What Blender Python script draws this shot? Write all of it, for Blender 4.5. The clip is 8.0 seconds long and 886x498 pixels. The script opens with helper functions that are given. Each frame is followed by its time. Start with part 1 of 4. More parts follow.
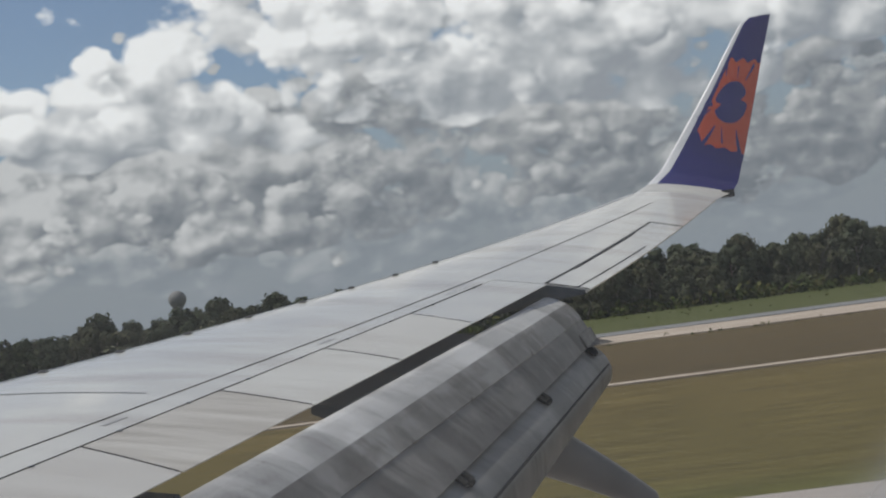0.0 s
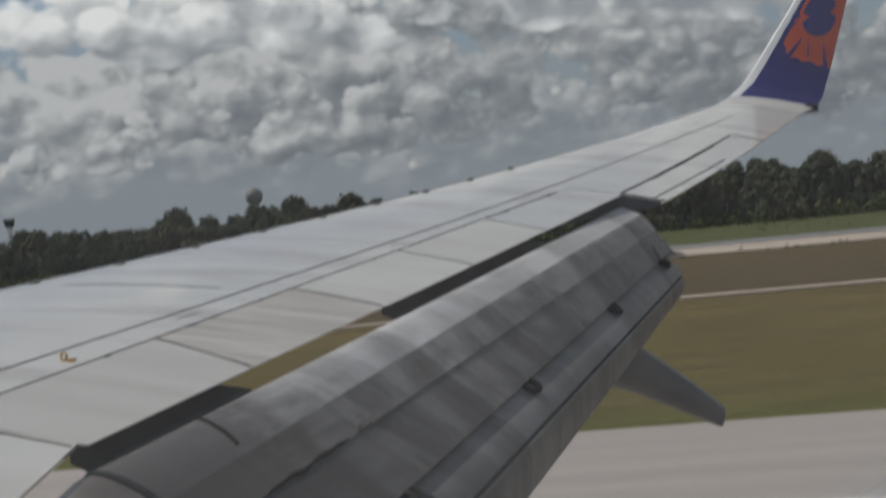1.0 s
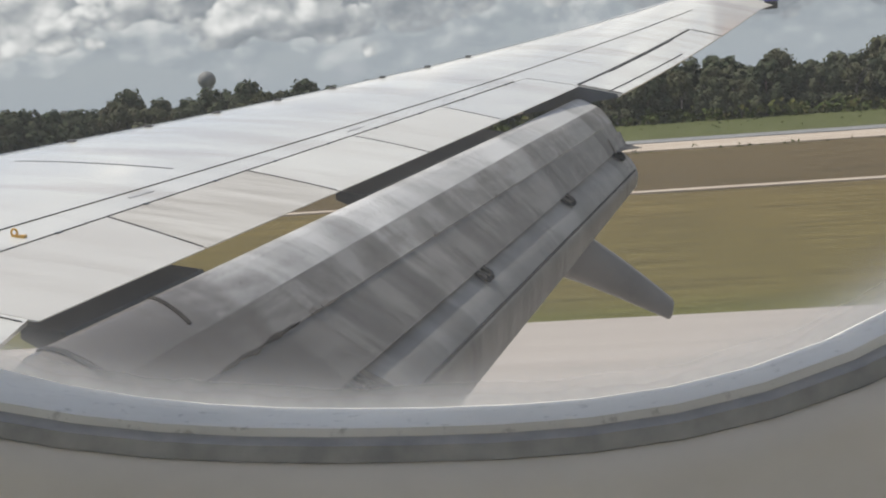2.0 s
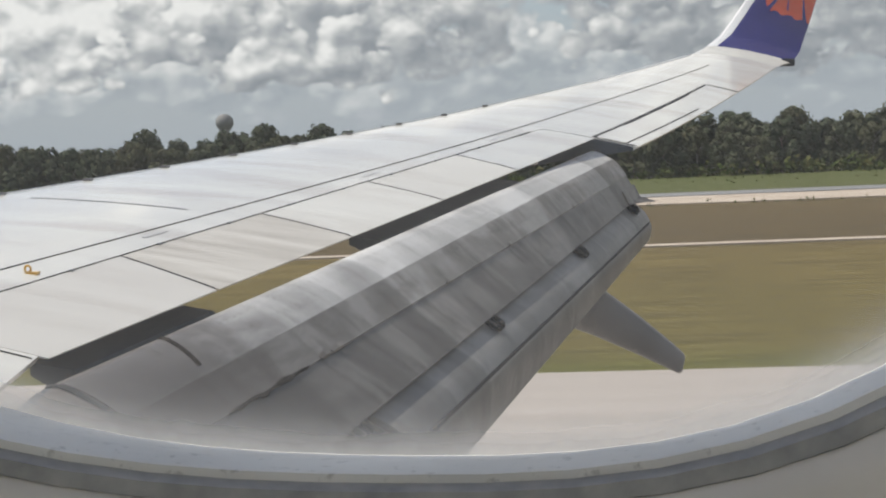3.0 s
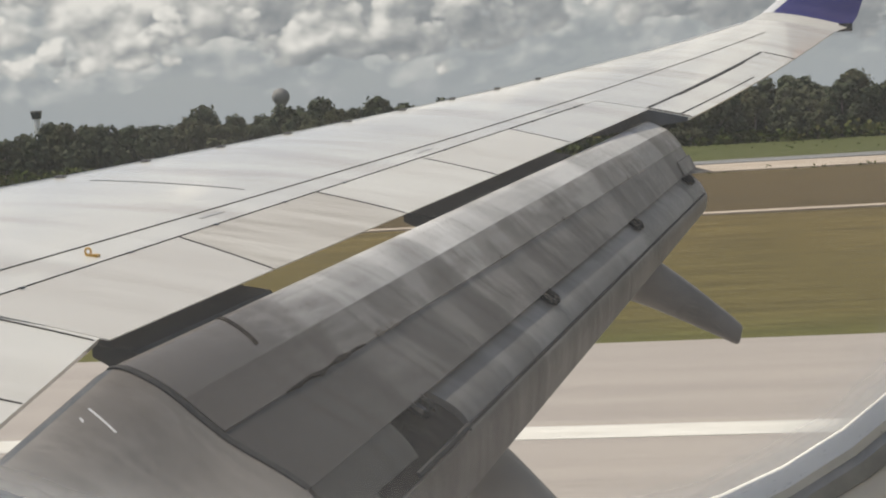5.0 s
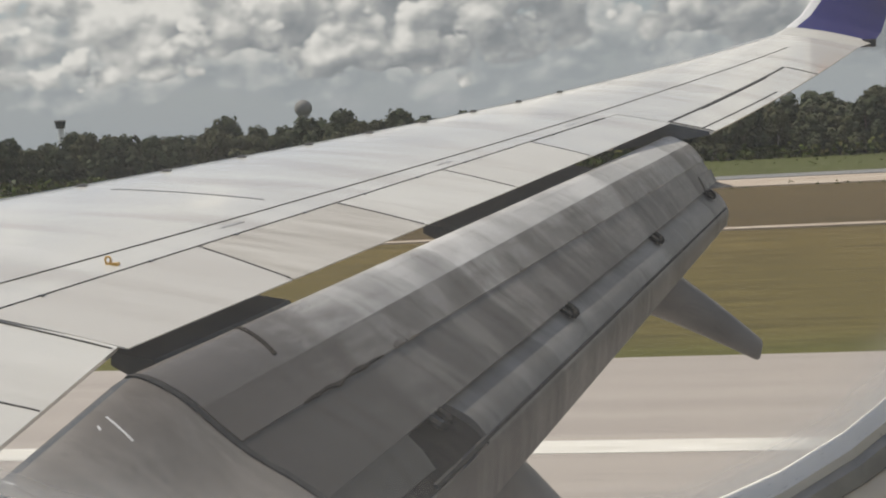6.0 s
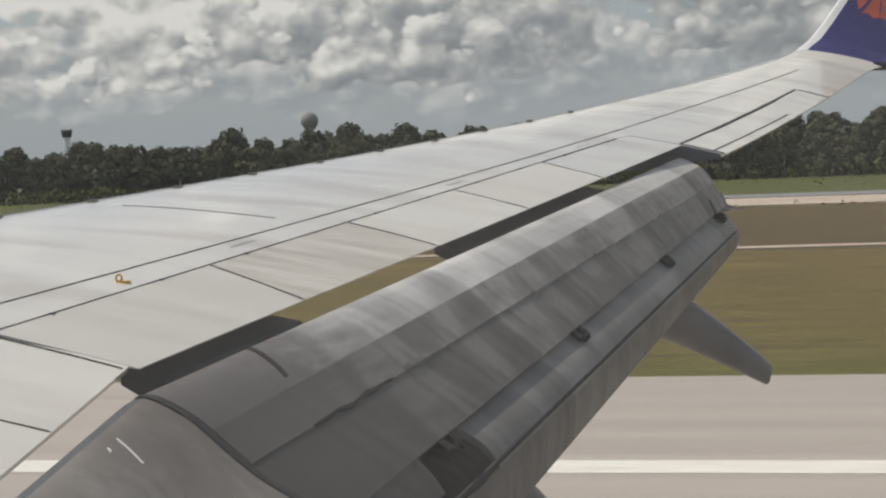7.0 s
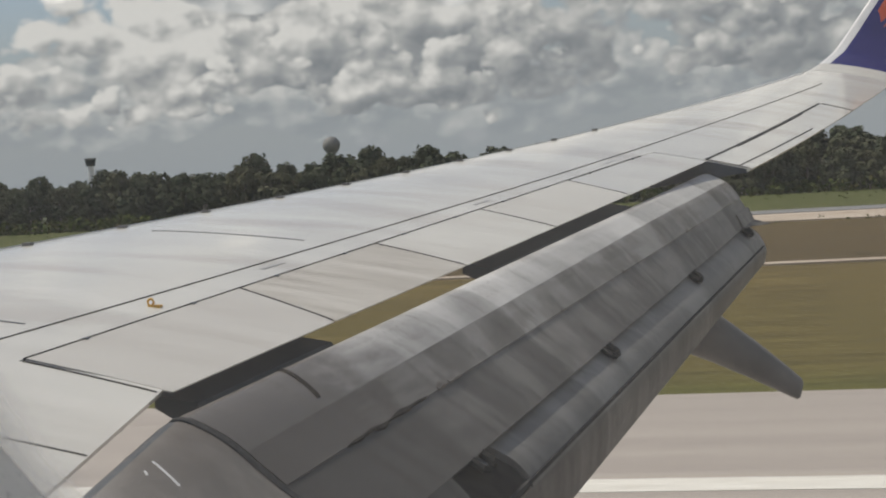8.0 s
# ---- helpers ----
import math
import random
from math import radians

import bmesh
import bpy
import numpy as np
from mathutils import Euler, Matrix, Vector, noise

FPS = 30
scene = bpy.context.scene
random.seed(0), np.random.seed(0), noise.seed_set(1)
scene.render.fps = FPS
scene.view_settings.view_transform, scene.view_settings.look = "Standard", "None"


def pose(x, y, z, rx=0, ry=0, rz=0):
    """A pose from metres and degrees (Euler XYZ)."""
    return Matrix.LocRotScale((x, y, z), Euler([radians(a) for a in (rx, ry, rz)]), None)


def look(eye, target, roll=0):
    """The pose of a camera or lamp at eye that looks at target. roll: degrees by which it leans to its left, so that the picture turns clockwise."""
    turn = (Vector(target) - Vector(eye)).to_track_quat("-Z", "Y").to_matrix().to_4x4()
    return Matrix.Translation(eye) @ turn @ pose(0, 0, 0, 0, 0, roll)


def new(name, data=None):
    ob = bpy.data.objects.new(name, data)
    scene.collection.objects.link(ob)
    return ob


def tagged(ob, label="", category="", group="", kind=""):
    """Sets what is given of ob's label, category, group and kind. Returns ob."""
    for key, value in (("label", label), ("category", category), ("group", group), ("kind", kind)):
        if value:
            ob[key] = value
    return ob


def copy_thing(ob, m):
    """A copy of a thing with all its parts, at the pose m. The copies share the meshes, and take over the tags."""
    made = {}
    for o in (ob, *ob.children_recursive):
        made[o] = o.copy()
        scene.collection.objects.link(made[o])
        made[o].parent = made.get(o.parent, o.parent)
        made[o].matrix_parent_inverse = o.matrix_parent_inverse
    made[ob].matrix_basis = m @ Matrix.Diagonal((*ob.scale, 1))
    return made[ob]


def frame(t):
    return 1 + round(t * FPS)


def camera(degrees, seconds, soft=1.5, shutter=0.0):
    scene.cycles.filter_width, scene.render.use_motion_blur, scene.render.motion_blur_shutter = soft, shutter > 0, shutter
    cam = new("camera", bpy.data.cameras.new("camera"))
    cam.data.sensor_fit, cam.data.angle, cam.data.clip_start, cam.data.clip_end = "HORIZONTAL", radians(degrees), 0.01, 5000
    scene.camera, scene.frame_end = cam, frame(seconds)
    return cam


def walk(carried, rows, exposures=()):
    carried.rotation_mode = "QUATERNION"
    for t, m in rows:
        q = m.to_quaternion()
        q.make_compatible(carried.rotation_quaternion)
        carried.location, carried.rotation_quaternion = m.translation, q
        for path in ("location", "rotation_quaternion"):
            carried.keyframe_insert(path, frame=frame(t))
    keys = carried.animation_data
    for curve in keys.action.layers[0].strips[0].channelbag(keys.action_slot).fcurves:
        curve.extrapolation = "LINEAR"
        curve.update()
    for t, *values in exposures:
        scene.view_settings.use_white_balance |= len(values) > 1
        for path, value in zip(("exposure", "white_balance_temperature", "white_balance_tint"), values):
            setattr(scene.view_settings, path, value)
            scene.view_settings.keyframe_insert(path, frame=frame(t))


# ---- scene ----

# ================= camera and its path (x aft, y outboard, z up; eye height about 4.1 m) =================
cam = camera(35.54, 8.0, soft=2.0, shutter=0.4)
PATH = [
    (0.0, pose(8.208, 1.554, 4.094, 91.61, 6.35, 4.69)),
    (0.2, pose(8.214, 1.560, 4.097, 92.11, 5.40, 4.64)),
    (0.5, pose(8.204, 1.561, 4.095, 92.58, 3.68, 4.60)),
    (1.0, pose(8.211, 1.563, 4.096, 87.96, 4.35, 7.80)),
    (1.5, pose(8.202, 1.589, 4.073, 83.84, 3.27, 7.54)),
    (1.7, pose(8.198, 1.570, 4.077, 83.17, 3.36, 6.35)),
    (3.0, pose(8.202, 1.563, 4.079, 85.30, 1.30, 6.62)),
    (3.5, pose(8.203, 1.554, 4.080, 86.11, 0.77, 7.28)),
    (4.0, pose(8.215, 1.564, 4.091, 85.91, 2.20, 7.54)),
    (4.5, pose(8.222, 1.540, 4.105, 84.37, 1.30, 8.54)),
    (4.7, pose(8.223, 1.535, 4.108, 84.05, 2.20, 8.65)),
    (6.0, pose(8.229, 1.544, 4.103, 84.72, 1.91, 9.83)),
    (6.5, pose(8.220, 1.552, 4.103, 84.29, 1.25, 9.94)),
    (7.0, pose(8.189, 1.569, 4.136, 85.32, 1.12, 10.07)),
    (7.5, pose(8.174, 1.548, 4.143, 86.55, 1.66, 10.65)),
    (8.0, pose(8.165, 1.554, 4.127, 86.24, 2.20, 10.96)),
]
ATTITUDE = pose(8.2, 1.55, 4.1) @ pose(0, 0, 0, 0, 1.3, 0) @ pose(-8.2, -1.55, -4.1)      # the airliner's nose stands a little up
walk(cam, [(t, ATTITUDE @ m) for t, m in PATH], exposures=[(0.0, -0.52, 6200, 8), (0.5, -0.56, 6200, 8), (1.0, -0.75, 6250, 8), (1.3, -0.3, 6350, 8), (1.7, 0.08, 6400, 8), (3.0, 0.16, 6450, 8), (3.5, 0.1, 6500, 8), (4.5, 0.03, 6800, 8), (6.0, -0.10, 6750, 8), (7.0, -0.17, 6700, 8), (8.0, -0.28, 6650, 8)])

# ================= world, sun =================
SUN_DIR = Vector((-0.55, 0.06, 0.80)).normalized()
sun_data = bpy.data.lights.new("sun", "SUN")
sun_data.energy, sun_data.angle, sun_data.color = 3.8, radians(1.0), (1.0, 0.93, 0.82)
sun = new("sun", sun_data)
sun.matrix_world = look(SUN_DIR * 50, (0, 0, 0))


def build_world():
    w = bpy.data.worlds.new("sky")
    scene.world = w
    w.use_nodes = True
    nt = w.node_tree
    nt.nodes.clear()
    N = lambda kind: nt.nodes.new(kind)
    L = nt.links.new

    def m(op, a, b=None, c=None, clamp=False):
        n = N("ShaderNodeMath")
        n.operation, n.use_clamp = op, clamp
        for k, v in enumerate((a, b, c)):
            if v is None:
                continue
            if isinstance(v, (int, float)):
                n.inputs[k].default_value = v
            else:
                L(v, n.inputs[k])
        return n.outputs[0]

    def vm(op, a, b):
        n = N("ShaderNodeVectorMath")
        n.operation = op
        for k, v in enumerate((a, b)):
            if isinstance(v, tuple):
                n.inputs[k].default_value = v
            else:
                L(v, n.inputs[k])
        return n.outputs[0]

    def ramp(fac, stops):
        n = N("ShaderNodeValToRGB")
        e = n.color_ramp.elements
        while len(e) < len(stops):
            e.new(0.5)
        for el, (p, c) in zip(e, stops):
            el.position, el.color = p, (*c, 1) if len(c) == 3 else c
        L(fac, n.inputs[0])
        return n.outputs[0]

    def mix(f, a, b):
        n = N("ShaderNodeMix")
        n.data_type = "RGBA"
        for k, v in ((0, f), (6, a), (7, b)):
            if isinstance(v, tuple):
                n.inputs[k].default_value = (*v, 1)
            elif isinstance(v, (int, float)):
                n.inputs[k].default_value = v
            else:
                L(v, n.inputs[k])
        return n.outputs[2]

    def noise_tex(vec, scale, detail, rough, dist=0.0):
        n = N("ShaderNodeTexNoise")
        n.inputs["Scale"].default_value, n.inputs["Detail"].default_value = scale, detail
        n.inputs["Roughness"].default_value, n.inputs["Distortion"].default_value = rough, dist
        L(vec, n.inputs["Vector"])
        return n.outputs["Fac"]

    tc = N("ShaderNodeTexCoord").outputs["Generated"]
    sep = N("ShaderNodeSeparateXYZ")
    L(tc, sep.inputs[0])
    z = m("MAXIMUM", sep.outputs[2], 0.0)
    comb = N("ShaderNodeCombineXYZ")
    L(sep.outputs[0], comb.inputs[0])
    L(sep.outputs[1], comb.inputs[1])
    L(m("MULTIPLY", z, 1.35), comb.inputs[2])
    p = comb.outputs[0]

    def billow(vec, scale):
        n = N("ShaderNodeTexVoronoi")
        n.feature = "F1"
        n.normalize = True
        n.inputs["Scale"].default_value, n.inputs["Detail"].default_value = scale, 3.0
        n.inputs["Roughness"].default_value = 0.42
        n.inputs["Lacunarity"].default_value = 2.1
        L(vec, n.inputs["Vector"])
        return m("MULTIPLY_ADD", n.outputs["Distance"], -1.3, 0.88)

    # more cover away from the clear patch of sky ahead of the wing
    clear = ramp(m("MULTIPLY_ADD", sep.outputs[0], -0.55, m("MULTIPLY", z, 1.0)), [(0.31, (0, 0, 0)), (0.40, (1, 1, 1))])

    def layer(below, seed, scale, lo, hi, cut, gain, grade, tones):
        """One deck of cumulus: flat grey bases, bright billowing tops."""
        q = vm("ADD", p, seed)

        def field(vec):
            warp = noise_tex(vec, scale, 4, 0.48, 0.2)
            return m("ADD", m("MULTIPLY", warp, 0.55), m("MULTIPLY", billow(vec, scale * 2.6), 0.45))
        d = field(q)
        up = field(vm("ADD", q, (-0.10 / scale, 0.0, 0.16 / scale)))
        zw = m("MULTIPLY_ADD", noise_tex(p, scale * 1.3, 1, 0.5), 0.04, m("SUBTRACT", z, 0.02))
        win = ramp(zw, [(lo, (0, 0, 0)), (lo + 0.02, (1, 1, 1)), (hi - 0.05, (1, 1, 1)), (hi, (0.35, 0.35, 0.35))])
        dd = m("SUBTRACT", m("MULTIPLY_ADD", win, 0.22, m("SUBTRACT", d, 0.22)), m("MULTIPLY", clear, 0.14))
        mask = ramp(dd, [(cut, (0, 0, 0)), (cut + 0.038, (1, 1, 1))])
        tilt = m("MULTIPLY", m("MINIMUM", m("SUBTRACT", zw, lo + 0.035), 0.034), grade)
        drift = m("MULTIPLY_ADD", noise_tex(q, scale * 0.55, 1, 0.5), 0.6, -0.30)
        drift = m("MULTIPLY_ADD", sep.outputs[0], -0.60, m("SUBTRACT", drift, 0.11))
        lit = m("ADD", m("MULTIPLY_ADD", m("SUBTRACT", d, up), gain, 0.47), m("ADD", tilt, drift), clamp=True)
        return mix(mask, below, ramp(lit, tones))

    sky = N("ShaderNodeTexSky")
    sky.sky_type, sky.sun_disc = "NISHITA", False
    sky.sun_elevation = math.asin(SUN_DIR.z)
    sky.sun_rotation = math.atan2(SUN_DIR.x, SUN_DIR.y)
    blue = vm("MULTIPLY", sky.outputs[0], (0.105, 0.103, 0.104))
    far = [(0.10, (0.315, 0.348, 0.375)), (0.45, (0.39, 0.418, 0.44)), (1.0, (0.62, 0.628, 0.622))]
    mid = [(0.05, (0.25, 0.272, 0.295)), (0.36, (0.325, 0.346, 0.365)), (0.62, (0.45, 0.462, 0.468)), (1.0, (0.76, 0.755, 0.738))]
    top = [(0.02, (0.40, 0.425, 0.455)), (0.30, (0.54, 0.56, 0.575)), (0.60, (0.82, 0.82, 0.81)), (0.97, (1.22, 1.20, 1.16))]
    haze = (0.35, 0.385, 0.418)
    col = mix(ramp(z, [(0.0, (0.95, 0.95, 0.95)), (0.07, (0.8, 0.8, 0.8)), (0.17, (0, 0, 0))]), blue, haze)
    col = layer(col, (0.0, 0.0, 0.0), 15.0, 0.012, 0.13, 0.405, 4.0, 5.0, far)
    col = mix(ramp(z, [(0.0, (0.75, 0.75, 0.75)), (0.03, (0.4, 0.4, 0.4)), (0.06, (0, 0, 0))]), col, haze)
    col = layer(col, (3.1, 1.7, 0.4), 11.0, 0.040, 0.17, 0.425, 3.8, 7.0, mid)
    col = layer(col, (5.5, 2.2, 3.3), 14.0, 0.028, 0.13, 0.465, 3.6, 6.0, mid)
    col = layer(col, (7.3, 4.2, 1.1), 6.6, 0.106, 0.99, 0.432, 4.2, 9.0, top)
    col = layer(col, (1.3, 9.1, 2.2), 9.0, 0.112, 0.60, 0.462, 4.2, 8.0, top)
    bg = N("ShaderNodeBackground")
    L(col, bg.inputs[0])
    bg.inputs[1].default_value = 1.0
    out = N("ShaderNodeOutputWorld")
    L(bg.outputs[0], out.inputs[0])


build_world()

# ================= materials =================


class Mat:
    """Small wrapper to write node materials briefly."""

    def __init__(self, name, rough=0.5, metal=0.0):
        self.mat = bpy.data.materials.new(name)
        self.mat.use_nodes = True
        self.nt = self.mat.node_tree
        self.bsdf = self.nt.nodes["Principled BSDF"]
        self.bsdf.inputs["Roughness"].default_value = rough
        self.bsdf.inputs["Metallic"].default_value = metal
        self.tc = self.nt.nodes.new("ShaderNodeTexCoord")

    def link(self, a, b):
        self.nt.links.new(a, b)

    def coords(self, scale=(1, 1, 1), which="Object", shear=0.0):
        mp = self.nt.nodes.new("ShaderNodeMapping")
        mp.inputs["Scale"].default_value = scale
        mp.inputs["Rotation"].default_value = (0, 0, shear)
        self.link(self.tc.outputs[which], mp.inputs[0])
        return mp.outputs[0]

    def noise(self, vec, scale=1.0, detail=4.0, rough=0.55, dist=0.0):
        n = self.nt.nodes.new("ShaderNodeTexNoise")
        n.inputs["Scale"].default_value, n.inputs["Detail"].default_value = scale, detail
        n.inputs["Roughness"].default_value, n.inputs["Distortion"].default_value = rough, dist
        self.link(vec, n.inputs["Vector"])
        return n.outputs["Fac"]

    def ramp(self, fac, stops):
        n = self.nt.nodes.new("ShaderNodeValToRGB")
        e = n.color_ramp.elements
        while len(e) < len(stops):
            e.new(0.5)
        for el, (p, c) in zip(e, stops):
            if not isinstance(c, tuple):
                c = (c, c, c)
            el.position, el.color = p, (*c, 1)
        self.link(fac, n.inputs[0])
        return n.outputs[0]

    def mix(self, fac, a, b, blend="MIX"):
        n = self.nt.nodes.new("ShaderNodeMix")
        n.data_type, n.blend_type = "RGBA", blend
        for k, v in ((0, fac), (6, a), (7, b)):
            if isinstance(v, tuple):
                n.inputs[k].default_value = (*v, 1)
            elif isinstance(v, (int, float)):
                n.inputs[k].default_value = v
            else:
                self.link(v, n.inputs[k])
        return n.outputs[2]

    def rand(self):
        return self.nt.nodes.new("ShaderNodeObjectInfo").outputs["Random"]

    def island(self):
        return self.nt.nodes.new("ShaderNodeNewGeometry").outputs["Random Per Island"]

    def colour(self, c):
        if isinstance(c, tuple):
            self.bsdf.inputs["Base Color"].default_value = (*c, 1)
        else:
            self.link(c, self.bsdf.inputs["Base Color"])
        return self

    def roughness(self, r):
        self.link(r, self.bsdf.inputs["Roughness"])
        return self

    def bump(self, h, strength=0.2, distance=0.01):
        n = self.nt.nodes.new("ShaderNodeBump")
        n.inputs["Strength"].default_value, n.inputs["Distance"].default_value = strength, distance
        self.link(h, n.inputs["Height"])
        self.link(n.outputs[0], self.bsdf.inputs["Normal"])
        return self


def make_materials():
    M = {}
    # wing paint: light grey, glossy, faint streaks along the airflow
    a = Mat("wing_paint", 0.3)
    streak = a.noise(a.coords((0.5, 3.0, 1.0)), 1.8, 3, 0.5)
    cloudy = a.noise(a.coords((0.8, 0.8, 1.0)), 1.0, 3)
    c = a.ramp(streak, [(0.3, (0.605, 0.588, 0.54)), (0.66, (0.685, 0.668, 0.615))])
    c = a.mix(a.ramp(cloudy, [(0.35, 0.0), (0.7, 0.45)]), c, (0.60, 0.575, 0.52))
    stain = a.noise(a.coords((0.4, 1.9, 1.0)), 1.5, 4, 0.55, 0.3)
    c = a.mix(a.ramp(stain, [(0.49, 0.0), (0.68, 0.5)]), c, (0.44, 0.40, 0.35))
    a.colour(c).roughness(a.ramp(a.noise(a.coords((0.6, 1.6, 1.0)), 2.0, 2), [(0.3, 0.10), (0.7, 0.20)]))
    a.bump(a.noise(a.coords((1.0, 1.2, 1.0)), 1.3, 2), 0.06, 0.02)
    M["wing"] = a.mat
    # spoilers: same paint, each one weathered a little differently
    a = Mat("spoiler_paint", 0.35)
    streak = a.noise(a.coords((0.6, 6.0, 1.0)), 2.5, 6, 0.65)
    c = a.ramp(streak, [(0.3, (0.57, 0.552, 0.505)), (0.65, (0.67, 0.655, 0.605))])
    c = a.mix(a.ramp(a.rand(), [(0.3, 0.0), (1.0, 0.45)]), c, (0.46, 0.425, 0.385))
    stain = a.noise(a.coords((0.5, 2.4, 1.0)), 1.5, 4, 0.55, 0.3)
    c = a.mix(a.ramp(stain, [(0.50, 0.0), (0.72, 0.6)]), c, (0.40, 0.355, 0.31))
    a.colour(c).bump(a.noise(a.coords((1.0, 1.0, 1.0)), 2.0, 2), 0.08, 0.01)
    M["spoiler"] = a.mat
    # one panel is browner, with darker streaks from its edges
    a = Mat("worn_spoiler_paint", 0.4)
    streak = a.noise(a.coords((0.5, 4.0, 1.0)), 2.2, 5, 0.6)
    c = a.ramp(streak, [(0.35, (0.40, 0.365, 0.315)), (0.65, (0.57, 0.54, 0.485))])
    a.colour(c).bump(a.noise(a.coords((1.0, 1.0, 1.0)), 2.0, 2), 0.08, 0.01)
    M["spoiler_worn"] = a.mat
    # flap skins: weathered warm grey, soot streaks along the chord, each skin panel a little different
    def flap_skin(name, base, light, soot, amount, rough):
        a = Mat(name, rough)
        fine = a.noise(a.coords((0.35, 15.0, 1.0), "UV"), 1.0, 3, 0.5)
        wide = a.noise(a.coords((0.35, 3.4, 1.0), "UV"), 1.0, 3, 0.5, 0.15)
        blot = a.noise(a.coords((1.1, 1.1, 1.0), "UV"), 1.3, 5, 0.55, 0.3)
        grit = a.noise(a.coords((14.0, 60.0, 1.0), "UV"), 1.0, 3, 0.6)
        sep = a.nt.nodes.new("ShaderNodeSeparateXYZ")
        a.link(a.tc.outputs["UV"], sep.inputs[0])
        fl = a.nt.nodes.new("ShaderNodeMath")
        fl.operation = "SNAP"
        a.link(sep.outputs[1], fl.inputs[0])
        fl.inputs[1].default_value = 0.43
        wn = a.nt.nodes.new("ShaderNodeTexWhiteNoise")
        wn.noise_dimensions = "1D"
        a.link(fl.outputs[0], wn.inputs["W"])
        c = a.mix(a.ramp(wide, [(0.46, 0.0), (0.54, 1.0)]), base, light)
        c = a.mix(1.0, c, a.ramp(wn.outputs["Value"], [(0.0, 0.80), (1.0, 1.18)]), "MULTIPLY")
        c = a.mix(a.ramp(fine, [(0.36, 0.28 * amount), (0.46, 0.0)]), c, soot)
        c = a.mix(a.ramp(wide, [(0.36, 0.55 * amount), (0.45, 0.0)]), c, soot)
        c = a.mix(a.ramp(blot, [(0.50, 0.0), (0.70, 0.55 * amount)]), c, soot)
        # dirtier towards the wing root, with a ragged border
        dirt = a.nt.nodes.new("ShaderNodeMath")
        dirt.operation = "MULTIPLY_ADD"
        a.link(blot, dirt.inputs[0])
        dirt.inputs[1].default_value = -2.2
        a.link(sep.outputs[1], dirt.inputs[2])
        dv = a.nt.nodes.new("ShaderNodeMath")
        dv.operation = "DIVIDE"
        a.link(dirt.outputs[0], dv.inputs[0])
        dv.inputs[1].default_value = 10.0
        c = a.mix(a.ramp(dv.outputs[0], [(0.565, 0.92), (0.645, 0.0)]), c, soot)
        c = a.mix(0.5, c, a.ramp(grit, [(0.3, 0.86), (0.7, 1.12)]), "MULTIPLY")
        a.colour(c).roughness(a.ramp(fine, [(0.3, rough + 0.1), (0.7, rough - 0.06)]))
        a.bump(wide, 0.05, 0.01)
        return a.mat
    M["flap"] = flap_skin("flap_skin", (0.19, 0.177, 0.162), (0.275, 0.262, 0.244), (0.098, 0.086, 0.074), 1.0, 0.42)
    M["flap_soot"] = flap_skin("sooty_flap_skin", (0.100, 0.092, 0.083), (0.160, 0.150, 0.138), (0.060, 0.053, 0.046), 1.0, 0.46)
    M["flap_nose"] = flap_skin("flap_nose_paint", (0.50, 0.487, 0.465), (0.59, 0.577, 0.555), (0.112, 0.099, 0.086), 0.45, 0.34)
    a = Mat("inboard_flap_paint", 0.52)
    s1 = a.noise(a.coords((0.7, 0.9, 0.7)), 1.6, 6, 0.65, 0.4)
    s2 = a.noise(a.coords((0.5, 4.0, 0.5)), 1.6, 4, 0.6)
    s3 = a.noise(a.coords((1, 1, 1)), 26.0, 4, 0.6)
    c = a.ramp(s1, [(0.34, (0.115, 0.098, 0.082)), (0.5, (0.185, 0.167, 0.147)), (0.64, (0.27, 0.248, 0.222))])
    c = a.mix(a.ramp(s2, [(0.35, 0.45), (0.6, 0.0)]), c, (0.13, 0.115, 0.10))
    c = a.mix(a.ramp(s3, [(0.62, 0.0), (0.72, 0.5)]), c, (0.10, 0.088, 0.075))
    a.colour(c).roughness(a.ramp(s1, [(0.3, 0.62), (0.7, 0.42)]))
    M["inboard_flap"] = a.mat
    # a darker grey than the aft flap above the groove
    M["flap_low"] = flap_skin("lower_flap_grey", (0.098, 0.092, 0.086), (0.125, 0.118, 0.110), (0.07, 0.066, 0.062), 0.5, 0.45)
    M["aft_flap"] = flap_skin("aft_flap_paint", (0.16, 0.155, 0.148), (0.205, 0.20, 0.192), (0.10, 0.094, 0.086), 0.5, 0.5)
    a = Mat("fairing_paint", 0.4)
    s1 = a.noise(a.coords((1.0, 1.0, 1.0)), 3.0, 5)
    a.colour(a.ramp(s1, [(0.3, (0.12, 0.116, 0.111)), (0.7, (0.175, 0.17, 0.164))]))
    M["fairing"] = a.mat
    a = Mat("bare_metal", 0.28, 0.75)
    s1 = a.noise(a.coords((2, 2, 2)), 4.0, 5)
    a.colour(a.ramp(s1, [(0.3, (0.55, 0.55, 0.55)), (0.7, (0.72, 0.72, 0.71))]))
    M["metal"] = a.mat
    a = Mat("dark_seal", 0.9)
    a.bsdf.inputs["Specular IOR Level"].default_value = 0.12
    a.colour(a.ramp(a.noise(a.coords((3, 3, 3)), 4.0, 3), [(0.3, 0.040), (0.7, 0.062)]))
    M["seal"] = a.mat
    a = Mat("link_black", 0.7)
    a.bsdf.inputs["Specular IOR Level"].default_value = 0.15
    a.colour(a.ramp(a.noise(a.coords((6, 6, 6)), 4.0, 3), [(0.3, 0.008), (0.7, 0.02)]))
    M["link"] = a.mat
    # slot colour with its shade painted in; also used on joints and hinges
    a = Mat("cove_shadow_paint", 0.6)
